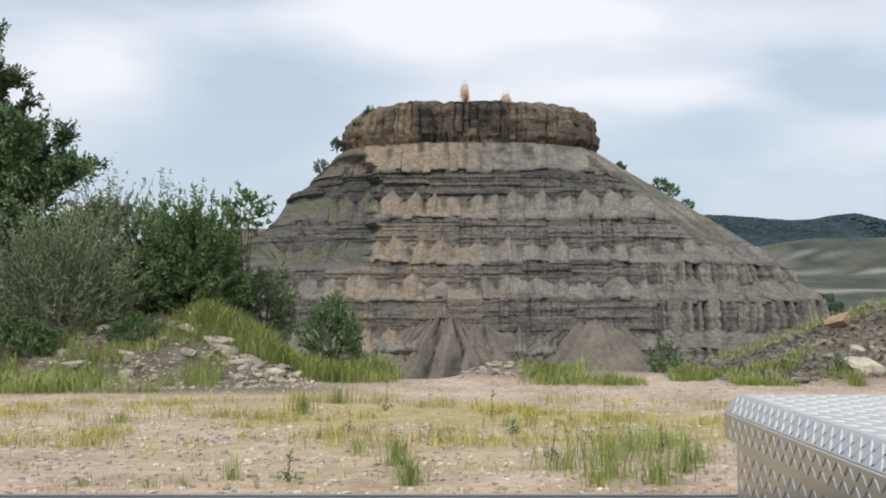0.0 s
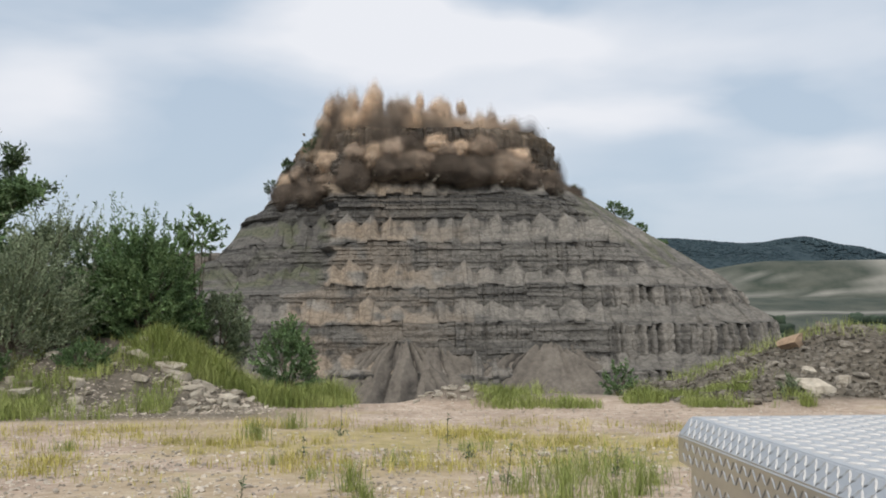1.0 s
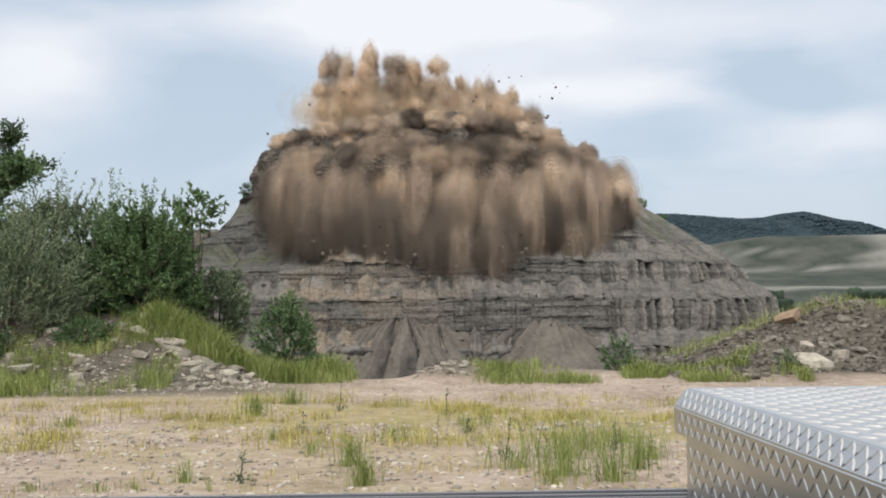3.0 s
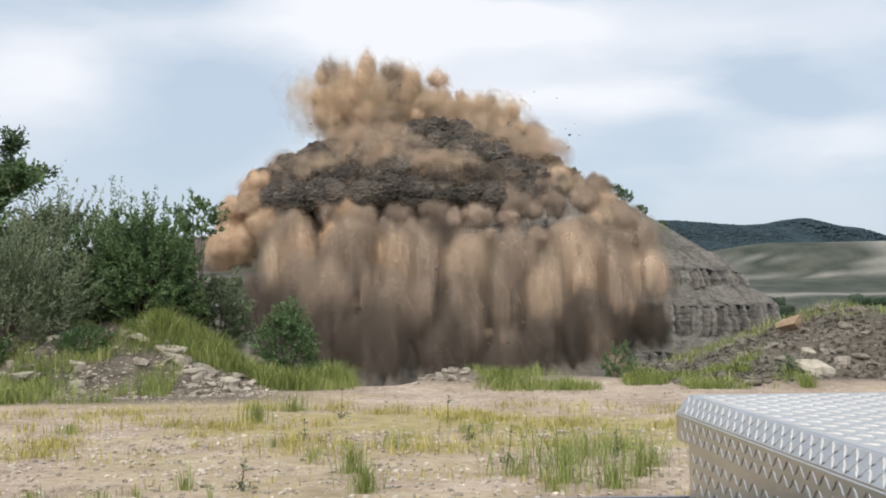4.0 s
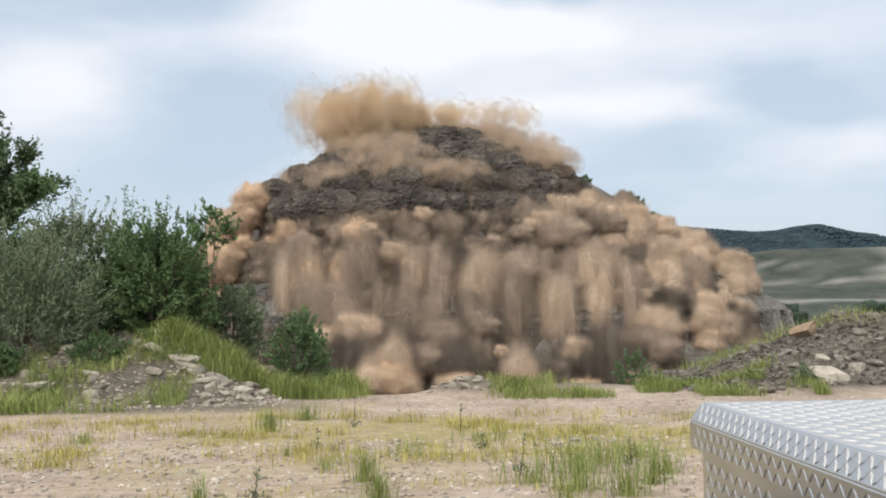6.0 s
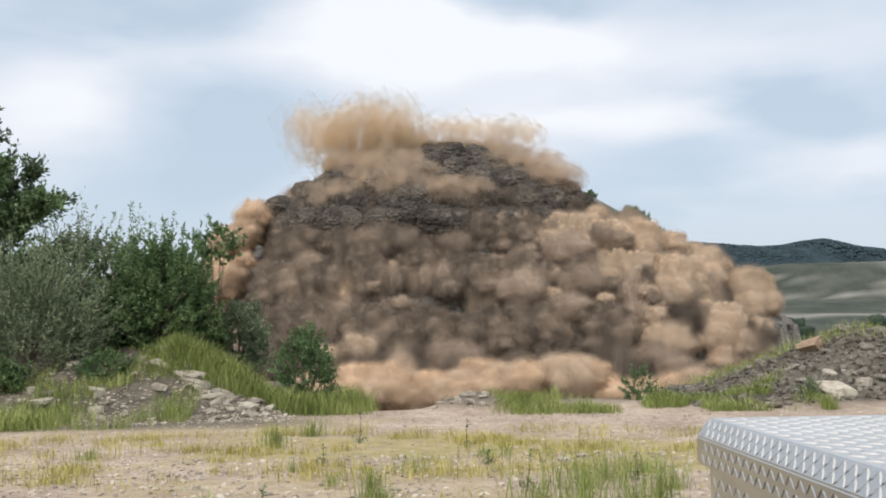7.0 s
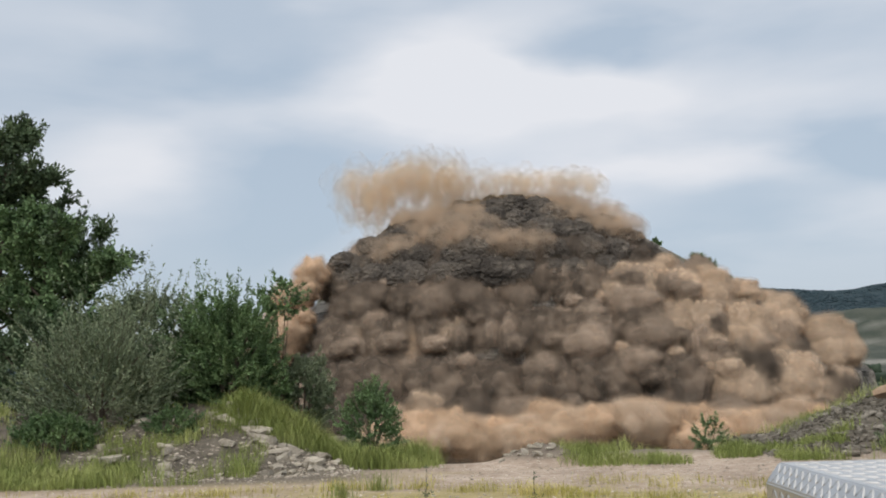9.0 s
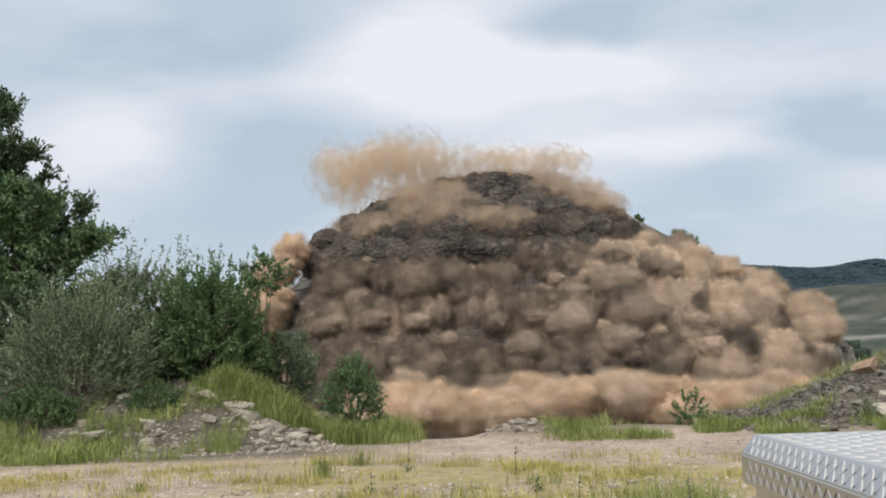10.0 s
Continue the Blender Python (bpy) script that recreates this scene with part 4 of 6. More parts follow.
def tree(name, label, foot, tall, spread, seed, mat, n_limbs=26, leaf=(0.19, 0.085)):
    """A tree with a bare, tapered trunk, rising limbs in tiers and a broken crown."""
    rng = np.random.RandomState(seed)
    thing = tagged(new(name), label, "tree", "trees beside the yard")
    thing.matrix_basis = Matrix.Translation(foot)
    t = np.linspace(0, 1, 14)
    spine = np.stack([0.35 * np.sin(t * 2.6 + seed), 0.3 * np.sin(t * 3.1), t * tall * 0.97], 1)
    spine -= spine[0]
    v, f = tube(spine, 0.17 * (1 - t) ** 0.8 + 0.02, 9)
    part("trunk", mesh_of("trunk", v, f, M["bark"]), thing)
    wood, pos, along = [], [], []
    for k in range(n_limbs):
        h = 0.16 + 0.82 * (k + 0.5) / n_limbs
        a = k * 2.4 + rng.uniform(-0.5, 0.5)
        reach = spread * (1.05 - 0.85 * max(0, h - 0.35) / 0.65) * rng.uniform(0.7, 1.15) * (0.75 + 0.6 * min(1, h * 2))
        root = np.array([np.interp(h, t, spine[:, q]) for q in range(3)])
        d = np.array([math.cos(a), math.sin(a), 0.35 + 0.5 * h])
        limb = shoots(rng, root[None], d[None], np.array([reach]), 9, 0.2, 0.13)[0]
        wood.append(tube(limb, np.linspace(0.055, 0.012, 9), 5))
        n = 30
        q = rng.uniform(2.2, 8, n)
        q0 = np.minimum(q.astype(int), 7)
        st = limb[q0] + (limb[q0 + 1] - limb[q0]) * (q - q0)[:, None]
        tw = shoots(rng, st, (limb[q0 + 1] - limb[q0]) * 1.5 + rng.normal(0, 0.35, (n, 3)) * np.array([1, 1, 0.45]), rng.uniform(0.35, 0.95, n) * (0.6 + 0.12 * reach), 6, 0.15, 0.16)
        for w in tw[::4]:
            wood.append(tube(w, np.linspace(0.014, 0.005, 6), 3))
        per = 50
        e = rng.uniform(0.6, 4.99, (n, per))
        e0 = e.astype(int)
        r = np.arange(n)[:, None]
        pos.append((tw[r, e0] + (tw[r, e0 + 1] - tw[r, e0]) * (e - e0)[..., None] + rng.normal(0, 0.07, (n, per, 3))).reshape(-1, 3))
        dd = tw[r, e0 + 1] - tw[r, e0]
        along.append((dd / (np.linalg.norm(dd, axis=-1, keepdims=True) + 1e-9)).reshape(-1, 3))
    v, f = gather(wood)
    part("branchwork", mesh_of("branchwork", v, f, M["bark"]), thing)
    v, f = leaves(rng, np.concatenate(pos), np.concatenate(along), leaf[0], leaf[1])
    part("crown", mesh_of("crown", v, f, mat, False), thing)
    return thing


def gz(x, y):
    return float(height(x, y))


tree("tree", "tall dark green tree with tiered open limbs behind the bushes", (-16.5, 36, gz(-16.5, 36) - 0.1), 9.4, 4.2, 5, M["leaf_dark"], 34)
tree("tree", "slender green tree filling in behind the bank", (-19.5, 38, gz(-19.5, 38) - 0.1), 7.2, 3.6, 11, M["leaf_dark"], 20)
tree("tree", "lower tree with yellow-green leaves beside the tall one", (-13.4, 34.5, gz(-13.4, 34.5) - 0.1), 6.1, 2.7, 8, M["leaf_mid"], 24, (0.16, 0.09))
shrub("bush", "broad silver-green bush with upright pale shoots", (-9.0, 25.8, 1.75), (2.05, 1.5, 1.55), 1500, 30, (0.085, 0.03), M["leaf_silver"], 3, 0.75, top_shoots=60, hollow=0.25, loose=0.4, group="bushes on the bank")
shrub("bush", "dark green leafy bush with long sprigs at the top", (-6.2, 27.0, 2.3), (1.5, 1.35, 1.9), 1000, 60, (0.088, 0.036), M["leaf_mid"], 4, 0.5, top_shoots=70, hollow=0.3, group="bushes on the bank")
shrub("bush", "dark inner bush between the silver and the green one", (-7.3, 27.6, 1.95), (1.6, 1.1, 1.6), 380, 34, (0.11, 0.05), M["leaf_dark"], 14, 0.4, group="bushes on the bank")
shrub("bush", "small silver-green bush at the end of the bank", (-4.55, 28.2, 1.5), (0.78, 0.7, 1.0), 460, 34, (0.085, 0.036), M["leaf_silver"], 6, 0.3, group="bushes on the bank")
shrub("bush", "tall silver-green hedge bush behind the others", (-9.4, 31.2, 3.0), (1.9, 1.2, 1.75), 800, 30, (0.11, 0.042), M["leaf_silver"], 7, 0.5, top_shoots=40, group="bushes on the bank")
shrub("bush", "dense dark bush under the tall tree", (-12.3, 30.5, 2.4), (2.2, 1.5, 1.6), 520, 34, (0.13, 0.06), M["leaf_dark"], 9, 0.45, group="bushes on the bank")
shrub("bush", "dense dark bush under the tall tree", (-15.6, 31.0, 2.5), (2.3, 1.5, 1.9), 520, 34, (0.14, 0.065), M["leaf_dark"], 10, 0.45, group="bushes on the bank")
shrub("bush", "bright green sprig beside the dark green bush", (-5.0, 27.6, 3.9), (0.42, 0.4, 0.55), 46, 30, (0.12, 0.055), M["leaf_mid"], 12, 0.42, trunk=0.03, group="bushes on the bank")
shrub("bush", "young green bush at the rim of the yard", (-2.45, 24.6, 0.82), (0.62, 0.5, 0.82), 260, 40, (0.075, 0.03), M["leaf_mid"], 13, 0.34, trunk=0.025, group="bushes on the bank")
shrub("bush", "low leafy green weeds at the foot of the silver bush", (-9.4, 24.3, 0.80), (0.95, 0.5, 0.42), 320, 34, (0.075, 0.034), M["leaf_mid"], 17, 0.25, trunk=0.02, group="bushes on the bank")
shrub("bush", "low leafy green weeds among the stones of the bank", (-7.0, 24.9, 0.95), (0.6, 0.4, 0.34), 160, 30, (0.07, 0.03), M["leaf_mid"], 18, 0.22, trunk=0.018, group="bushes on the bank")
shrub("bush", "small green bush on the weedy rim", (5.05, 25.2, 0.35), (0.36, 0.3, 0.34), 60, 26, (0.07, 0.03), M["leaf_mid"], 15, 0.2, trunk=0.015)
shrub("bush", "small olive bush beside the stones", (8.45, 23.6, 0.25), (0.2, 0.2, 0.3), 40, 26, (0.06, 0.025), M["leaf_silver"], 16, 0.16, trunk=0.012)

# bushes on the shoulders of the mesa
CAP_BUSHES = []
for x, y, z, r, sd in ((-21.5, 318, 55.5, 1.7, 1), (-24.0, 316, 51.5, 1.9, 2), (-31.5, 324, 47.5, 1.5, 3), (-36.5, 326, 41.0, 1.9, 4)):
    CAP_BUSHES.append((shrub("bush", "small dark bush clinging to the mesa's shoulder", (x, y, z), (r, r, r * 1.1), 60, 16, (0.55, 0.3), M["leaf_dark"], 20 + sd, 1.1, 0.12, group="bushes on the mesa", base=(x, y, z - r * 1.6)), (x, y, z - r * 1.6)))
for x, y, z, r, sd in ((53.0, 326, 41.0, 1.2, 6), (65.5, 330, 36.4, 2.2, 7), (69.0, 330, 34.4, 2.4, 8), (73.5, 330, 29.8, 2.0, 9), (80.0, 330, 25.0, 1.7, 10)):
    shrub("bush", "small dark bush clinging to the mesa's shoulder", (x, y, z), (r, r, r * 0.9), 70, 16, (0.55, 0.3), M["leaf_mid"], 20 + sd, 0.9, 0.12, group="bushes on the mesa", base=(x, y, z - r * 1.6))


def blades(rng, pos, tall, lean=0.35, width=0.008):
    """Bent grass blades: two quads tapering to a tip."""
    n = len(pos)
    a = rng.uniform(0, 2 * math.pi, n)
    d = np.stack([np.cos(a), np.sin(a), np.zeros(n)], 1)
    s = np.stack([-np.sin(a), np.cos(a), np.zeros(n)], 1) * (width * rng.uniform(0.7, 1.4, n))[:, None]
    h = (tall * rng.uniform(0.35, 1.2, n) * (0.35 + 1.3 * fbm(pos[:, 0] * 1.3, pos[:, 1] * 1.3, 0, 2, 58)))[:, None]
    k = rng.uniform(0.1, 1.0, n)[:, None] * lean
    up = np.array([0, 0, 1.0])
    m = pos + up * h * 0.6 + d * h * k * 0.3
    t = pos + up * h + d * h * k
    v = np.stack([pos - s, pos + s, m + s * 0.8, m - s * 0.8, t], 1).reshape(-1, 3)
    b = np.arange(n)[:, None] * 5
    f = np.concatenate([b + np.array([[0, 1, 2]]), b + np.array([[0, 2, 3]]), b + np.array([[3, 2, 4]])], 0)
    return v, f


def scatter(rng, n, x0, x1, y0, y1, keep):
    x, y = rng.uniform(x0, x1, n), rng.uniform(y0, y1, n)
    ok = rng.uniform(0, 1, n) < keep(x, y)
    x, y = x[ok], y[ok]
    return np.stack([x, y, height(x, y) - 0.01], 1)


def build_grass():
    rng = np.random.RandomState(77)

    def clumps(x, y, sc, a, b, seed):
        return smooth(a, b, fbm(x * sc, y * sc, 0, 3, seed))

    verge = scatter(rng, 110000, -10, 10, 12.6, 21.0, lambda x, y: clumps(x, y * 1.6, 0.9, 0.44, 0.60, 51) * (0.15 + 0.85 * clumps(x, y, 3.0, 0.45, 0.62, 69)) * smooth(12.6, 13.6, y) * smooth(20.5, 17.8, y + 0.24 * np.clip(x, 0, 10)))
    v, f = blades(rng, verge, 0.16, 0.9, 0.004)
    tagged(new("yellow_grass", mesh_of("yellow_grass", v, f, M["dry"], False)), "sparse yellow-green weeds spread over the gravel yard", "grass", kind="stuff")
    sparse = scatter(rng, 5000, -7, 7, 8.6, 13.5, lambda x, y: clumps(x, y, 1.6, 0.56, 0.66, 52))
    v, f = blades(rng, sparse, 0.10, 0.7, 0.005)
    tagged(new("low_weeds", mesh_of("low_weeds", v, f, M["dry"], False)), "thin low weeds in pale gravel", "weeds", kind="stuff")
    slope = scatter(rng, 60000, -6.6, -0.7, 22.6, 28.2, lambda x, y: smooth(-6.4, -5.4, x) * smooth(-0.8, -1.9, x) * smooth(24.2, 25.0, y + 1.5 * smooth(-3.4, -2.6, x)) * 0.9)
    v, f = blades(rng, slope, 0.46, 0.9, 0.0055)
    tagged(new("tall_grass", mesh_of("tall_grass", v, f, M["grass"], False)), "tall bright green grass on the slope of the bank", "grass", kind="stuff")
    left = scatter(rng, 60000, -14, -4.6, 20.4, 27.5, lambda x, y: smooth(-6.4, -7.8, x) * smooth(24.8, 22.5, y) * clumps(x, y, 0.8, 0.36, 0.52, 54) + 0.5 * clumps(x, y, 0.9, 0.5, 0.58, 55))
    v, f = blades(rng, left, 0.32, 0.9, 0.0055)
    tagged(new("bank_grass", mesh_of("bank_grass", v, f, M["grass"], False)), "green grass at the foot of the stony bank", "grass", kind="stuff")
    rim = scatter(rng, 26000, 1.0, 8.6, 22.2, 25.2, lambda x, y: smooth(1.4, 2.3, x) * clumps(x, y, 1.1, 0.46, 0.60, 56) * smooth(22.2 , 23.0, y + 0.14 * np.clip(x - 2, 0, 9)))
    v, f = blades(rng, rim, 0.26, 0.9, 0.0055)
    tagged(new("rim_grass", mesh_of("rim_grass", v, f, M["grass"], False)), "green and straw-coloured weeds along the rim of the pit", "grass", kind="stuff")
    high = scatter(rng, 7000, 5.5, 16, 24.0, 34, lambda x, y: clumps(x, y, 0.45, 0.54, 0.62, 58))
    v, f = blades(rng, high, 0.3, 0.9, 0.006)
    tagged(new("sparse_grass", mesh_of("sparse_grass", v, f, M["grass"], False)), "sparse green tufts on the rubble bank", "grass", kind="stuff")


build_grass()


def tuft(x, y, tall, wide, n, seed, mat="grass", label="tuft of bright green grass standing in gravel"):
    rng = np.random.RandomState(seed)
    r = np.abs(rng.normal(0, wide * 0.5, n))
    a = rng.uniform(0, 2 * math.pi, n)
    pos = np.stack([r * np.cos(a), r * np.sin(a), np.full(n, -0.01)], 1)
    v, f = blades(rng, pos, tall * 1.45, 0.9, 0.0032)
    ob = new("grass_tuft", mesh_of("grass_tuft", v, f, M[mat], False))
    ob.matrix_basis = Matrix.Translation((x, y, gz(x, y)))
    return tagged(ob, label, "grass", "grass tufts in the yard", "stuff")


for x, y, tall, wide, n, sd in ((1.62, 10.9, 0.44, 0.40, 210, 1), (2.05, 10.5, 0.46, 0.30, 170, 2), (1.25, 11.4, 0.34, 0.42, 150, 3), (2.45, 11.2, 0.52, 0.26, 130, 4), (1.85, 12.1, 0.40, 0.75, 260, 5), (2.2, 12.8, 0.34, 0.8, 220, 21), (2.75, 11.9, 0.40, 0.3, 120, 22), (1.45, 10.3, 0.30, 0.2, 90, 23), (-0.05, 13.6, 0.30, 0.35, 110, 24), (-1.0, 12.6, 0.24, 0.2, 70, 25),
                             (-0.32, 10.4, 0.42, 0.18, 170, 6), (-0.50, 11.6, 0.50, 0.16, 150, 7), (-2.05, 10.7, 0.36, 0.10, 60, 8), (-2.75, 10.3, 0.16, 0.22, 60, 9), (-2.4, 10.3, 0.14, 0.2, 50, 10),
                             (-2.15, 16.8, 0.46, 0.30, 200, 11), (-1.75, 18.5, 0.4, 0.30, 150, 12), (2.7, 13.2, 0.25, 0.5, 180, 13), (-1.55, 13.9, 0.26, 0.12, 60, 14), (-1.72, 10.2, 0.30, 0.04, 14, 15),
                             (1.0, 15.2, 0.22, 0.5, 160, 16), (-4.6, 15.6, 0.25, 0.25, 110, 17), (-3.4, 10.4, 0.15, 0.2, 50, 18)):
    tuft(x, y, tall, wide, n, sd)


def weed_stalk(x, y, tall, seed):
    rng = np.random.RandomState(seed)
    p = shoots(rng, np.zeros((1, 3)), np.array([[0.05, 0, 1.0]]), np.array([tall]), 9, 0.2, 0.05)[0]
    stalk = tube(p, np.linspace(0.006, 0.002, 9), 4)
    thing = tagged(new("weed"), "thin dry weed stalk with a dark leafy foot", "weed", "weeds in the yard")
    thing.matrix_basis = Matrix.Translation((x, y, gz(x, y)))
    v, f = stalk
    part("stalk", mesh_of("stalk", v, f, M["bark"]), thing)
    n = 50
    pos = np.abs(rng.normal(0, 1, (n, 3))) * 0 + rng.normal(0, 0.05, (n, 3)) * np.array([1, 1, 0.5]) + np.array([0, 0, 0.05])
    up = p[rng.randint(2, 9, 24)]
    v, f = leaves(rng, np.concatenate([pos, up]), np.tile(np.array([[0, 0, 0.6]]), (n + 24, 1)), 0.05, 0.016)
    tagged(part("foliage", mesh_of("foliage", v, f, M["leaf_dark"], False), thing), kind="stuff")


for x, y, tall, sd in ((1.18, 12.0, 0.42, 1), (-1.25, 14.6, 0.25, 2), (0.72, 16.5, 0.4, 3), (-0.9, 17.2, 0.45, 4), (2.5, 12.6, 0.3, 5), (0.9, 14.2, 0.2, 6), (-1.5, 10.6, 0.28, 7)):
    weed_stalk(x, y, tall, sd)

# ---------------------------------------------------------------- stones
ROCKS = [rock_mesh("stone", 200 + k, M["stone"], (0.5, 0.62, 0.35, 0.7, 0.42, 0.55)[k]) for k in range(6)]


def stone(x, y, size, k, turn, lean=0.0, sink=0.25, label="pale angular stone half sunk in the bank", me=None, group="loose stones"):
    ob = new("stone", me or ROCKS[k % 6])
    ob.matrix_basis = pose(x, y, gz(x, y) + size * (0.5 - sink) * 0.6, lean, lean * 0.5, turn) @ Matrix.Diagonal((size, size, size, 1))
    return tagged(ob, label, "stone", group)


rng = np.random.RandomState(5)
for x, y, s, k, a, lean in ((-6.45, 22.6, 0.19, 3, 20, 15), (-7.85, 23.4, 0.38, 2, 0, 4), (-5.75, 25.6, 0.36, 1, 60, 25), (-5.55, 24.0, 0.24, 2, 140, 30), (-4.75, 24.2, 0.18, 0, 30, 10), (-5.35, 22.4, 0.15, 2, 10, 2),
                         (-3.35, 22.8, 0.17, 3, 50, 20), (-3.7, 23.2, 0.2, 1, 80, 10), (-8.35, 24.2, 0.2, 1, 30, 10), (-6.9, 24.0, 0.25, 0, 75, 15), (-6.0, 22.9, 0.13, 4, 70, 10), (-4.3, 22.9, 0.16, 5, 40, 18)):
    stone(x, y, s, k, a, lean)
for _ in range(60):
    x, y = rng.uniform(-8.6, -2.7), rng.uniform(21.9, 25.2)
    stone(x, y, 0.04 + 0.24 * rng.uniform(0, 1) ** 3, rng.randint(6), rng.uniform(0, 360), rng.uniform(-15, 15))
for _ in range(60):
    q = rng.uniform(0, 1)
    stone(-5.9 + 2.7 * q + rng.normal(0, 0.22), 25.3 - 2.5 * q + rng.normal(0, 0.2), 0.06 + 0.24 * rng.uniform(0, 1) ** 2, rng.randint(6), rng.uniform(0, 360), rng.uniform(-30, 30))
for _ in range(34):
    stone(rng.normal(1.1, 0.5), rng.uniform(23.2, 24.1), rng.uniform(0.04, 0.12), rng.randint(6), rng.uniform(0, 360), 5, label="pale stone in a low heap at the rim")
for x, y, s, k in ((-2.5, 12.6, 0.075, 1), (-2.42, 12.5, 0.05, 3), (-2.62, 12.55, 0.06, 0), (-2.0, 12.7, 0.05, 2), (2.2, 15.0, 0.1, 2), (-5.9, 19.6, 0.08, 3), (1.9, 14.6, 0.1, 2)):
    stone(x, y, s, k, 40 * k, label="loose pale stone on the gravel yard")
stone(9.05, 23.6, 0.42, 3, 25, 12, 0.15, "large whitish angular boulder at the foot of the rubble")
stone(9.75, 23.9, 0.3, 1, 80, 8, 0.2, "pale grey boulder at the foot of the rubble")
stone(9.4, 25.0, 0.22, 2, 10, 20, 0.2, "pale slab on the rubble bank")
stone(9.85, 27.2, 0.40, 3, 130, 30, 0.1, "orange-brown boulder on the crest of the rubble bank", rock_mesh("stone", 230, M["warm_stone"], 0.7))
GREY = [rock_mesh("stone", 240 + k, M["grey_stone"], (0.5, 0.4, 0.65, 0.35)[k]) for k in range(4)]
for _ in range(120):
    x = 5.6 + 9.0 * rng.uniform(0, 1) ** 0.8
    y = rng.uniform(22.6, 29.5)
    if x - 5.6 < 0.4 * (24.0 - y):
        continue
    stone(x, y, 0.05 + 0.22 * rng.uniform(0, 1) ** 2.5, rng.randint(4), rng.uniform(0, 360), rng.uniform(-20, 20), 0.2, "grey broken stone on the rubble bank", GREY[rng.randint(4)], "stones on the rubble bank")


def build_gravel():
    rng = np.random.RandomState(9)
    for name, n, box, size, mat, label in (("gravel", 9000, (-6.5, 6.5, 8.8, 15.5), (0.006, 0.046), "gravel", "small pale gravel stones strewn over the yard"),
                                           ("gravel", 3500, (-9, 9, 15, 23.5), (0.012, 0.035), "gravel", "small pale gravel stones strewn over the yard"),
                                           ("rubble", 14000, (5.9, 17, 23.0, 33), (0.018, 0.15), "grey_stone", "broken grey stones covering the bank"),
                                           ("rubble", 2600, (-9, -2.5, 21.6, 26), (0.015, 0.06), "gravel", "broken pale stones in the earth bank")):
        v0, f0 = ICO[1] if mat == "gravel" else grid_box(1, 1, 1)
        v0 = v0 * np.array([1.0, 1.0, 1.0]) + 0.25 * rng.uniform(-1, 1, v0.shape)
        x, y = rng.uniform(box[0], box[1], n), rng.uniform(box[2], box[3], n)
        s = size[0] + (size[1] - size[0]) * rng.uniform(0, 1, n) ** 3
        v, f = joined(v0, f0, np.stack([x, y, height(x, y) + s * 0.15], 1), s, rng.uniform(0, 6.3, n), np.stack([rng.uniform(0.7, 1.4, n), rng.uniform(0.6, 1.1, n), rng.uniform(0.3, 0.7, n)], 1))
        tagged(new(name, mesh_of(name, v, f, M[mat], False)), label, "gravel", kind="stuff")


build_gravel()


def build_woods():
    """Trees of the far ridge and of the valley, too many to count."""
    rng = np.random.RandomState(19)
    v0, f0 = ICO[1]
    v0 = v0 * (1 + 0.5 * (vnoise(v0[:, 0] * 2.5, v0[:, 1] * 2.5, v0[:, 2] * 2.5, 4)[:, None] - 0.5))
    x, y = rng.uniform(350, 1300, 9000), rng.uniform(1900, 2520, 9000)
    s = rng.uniform(4.0, 6.5, 9000)
    v, f = joined(v0, f0, np.stack([x, y, height(x, y) - s * 0.1], 1), s, rng.uniform(0, 6, 9000), np.stack([np.ones(9000), np.ones(9000), rng.uniform(0.3, 0.7, 9000)], 1))
    tagged(new("far_woods", mesh_of("far_woods", v, f, M["hazed_leaf"])), "dark forest on the distant ridge, its green tinted blue for haze", "forest", kind="stuff")
    x, y = rng.uniform(130, 300, 520), rng.uniform(410, 520, 520)
    ok = fbm(x * 0.02, y * 0.03, 0, 3, 59) > 0.5
    x, y = x[ok], y[ok]
    v0, f0 = ICO[2]
    v0 = v0 * (1 + 0.9 * (vnoise(v0[:, 0] * 3.5, v0[:, 1] * 3.5, v0[:, 2] * 3.5, 6)[:, None] - 0.5))
    s = rng.uniform(1.6, 3.8, len(x))
    v, f = joined(v0, f0, np.stack([x, y, height(x, y) + s * 0.5], 1), s, rng.uniform(0, 6, len(x)))
    tagged(new("valley_trees", mesh_of("valley_trees", v, f, M["valley_leaf"])), "scattered dark green trees in the valley", "trees", kind="stuff")


# ridge foliage is tinted blue to stand for the haze before it
M["hazed_leaf"] = material("hazed_foliage", [(0.02, 0.038, 0.05), (0.03, 0.052, 0.064), (0.042, 0.068, 0.078)], 0.05, 0.9, 0, 4, vary=0.1, island=True)
M["valley_leaf"] = material("valley_foliage", [(0.022, 0.038, 0.026), (0.036, 0.056, 0.036), (0.052, 0.074, 0.048)], 0.3, 0.9, 0, 4, vary=0.3, island=True)
build_woods()

# ---------------------------------------------------------------- blast: dust, rubble, flying stones


def crease(p, k, seed):
    return np.abs(2 * vnoise(p[:, 0] * k + 31, p[:, 1] * k + 17, p[:, 2] * k + 5, seed) - 1)


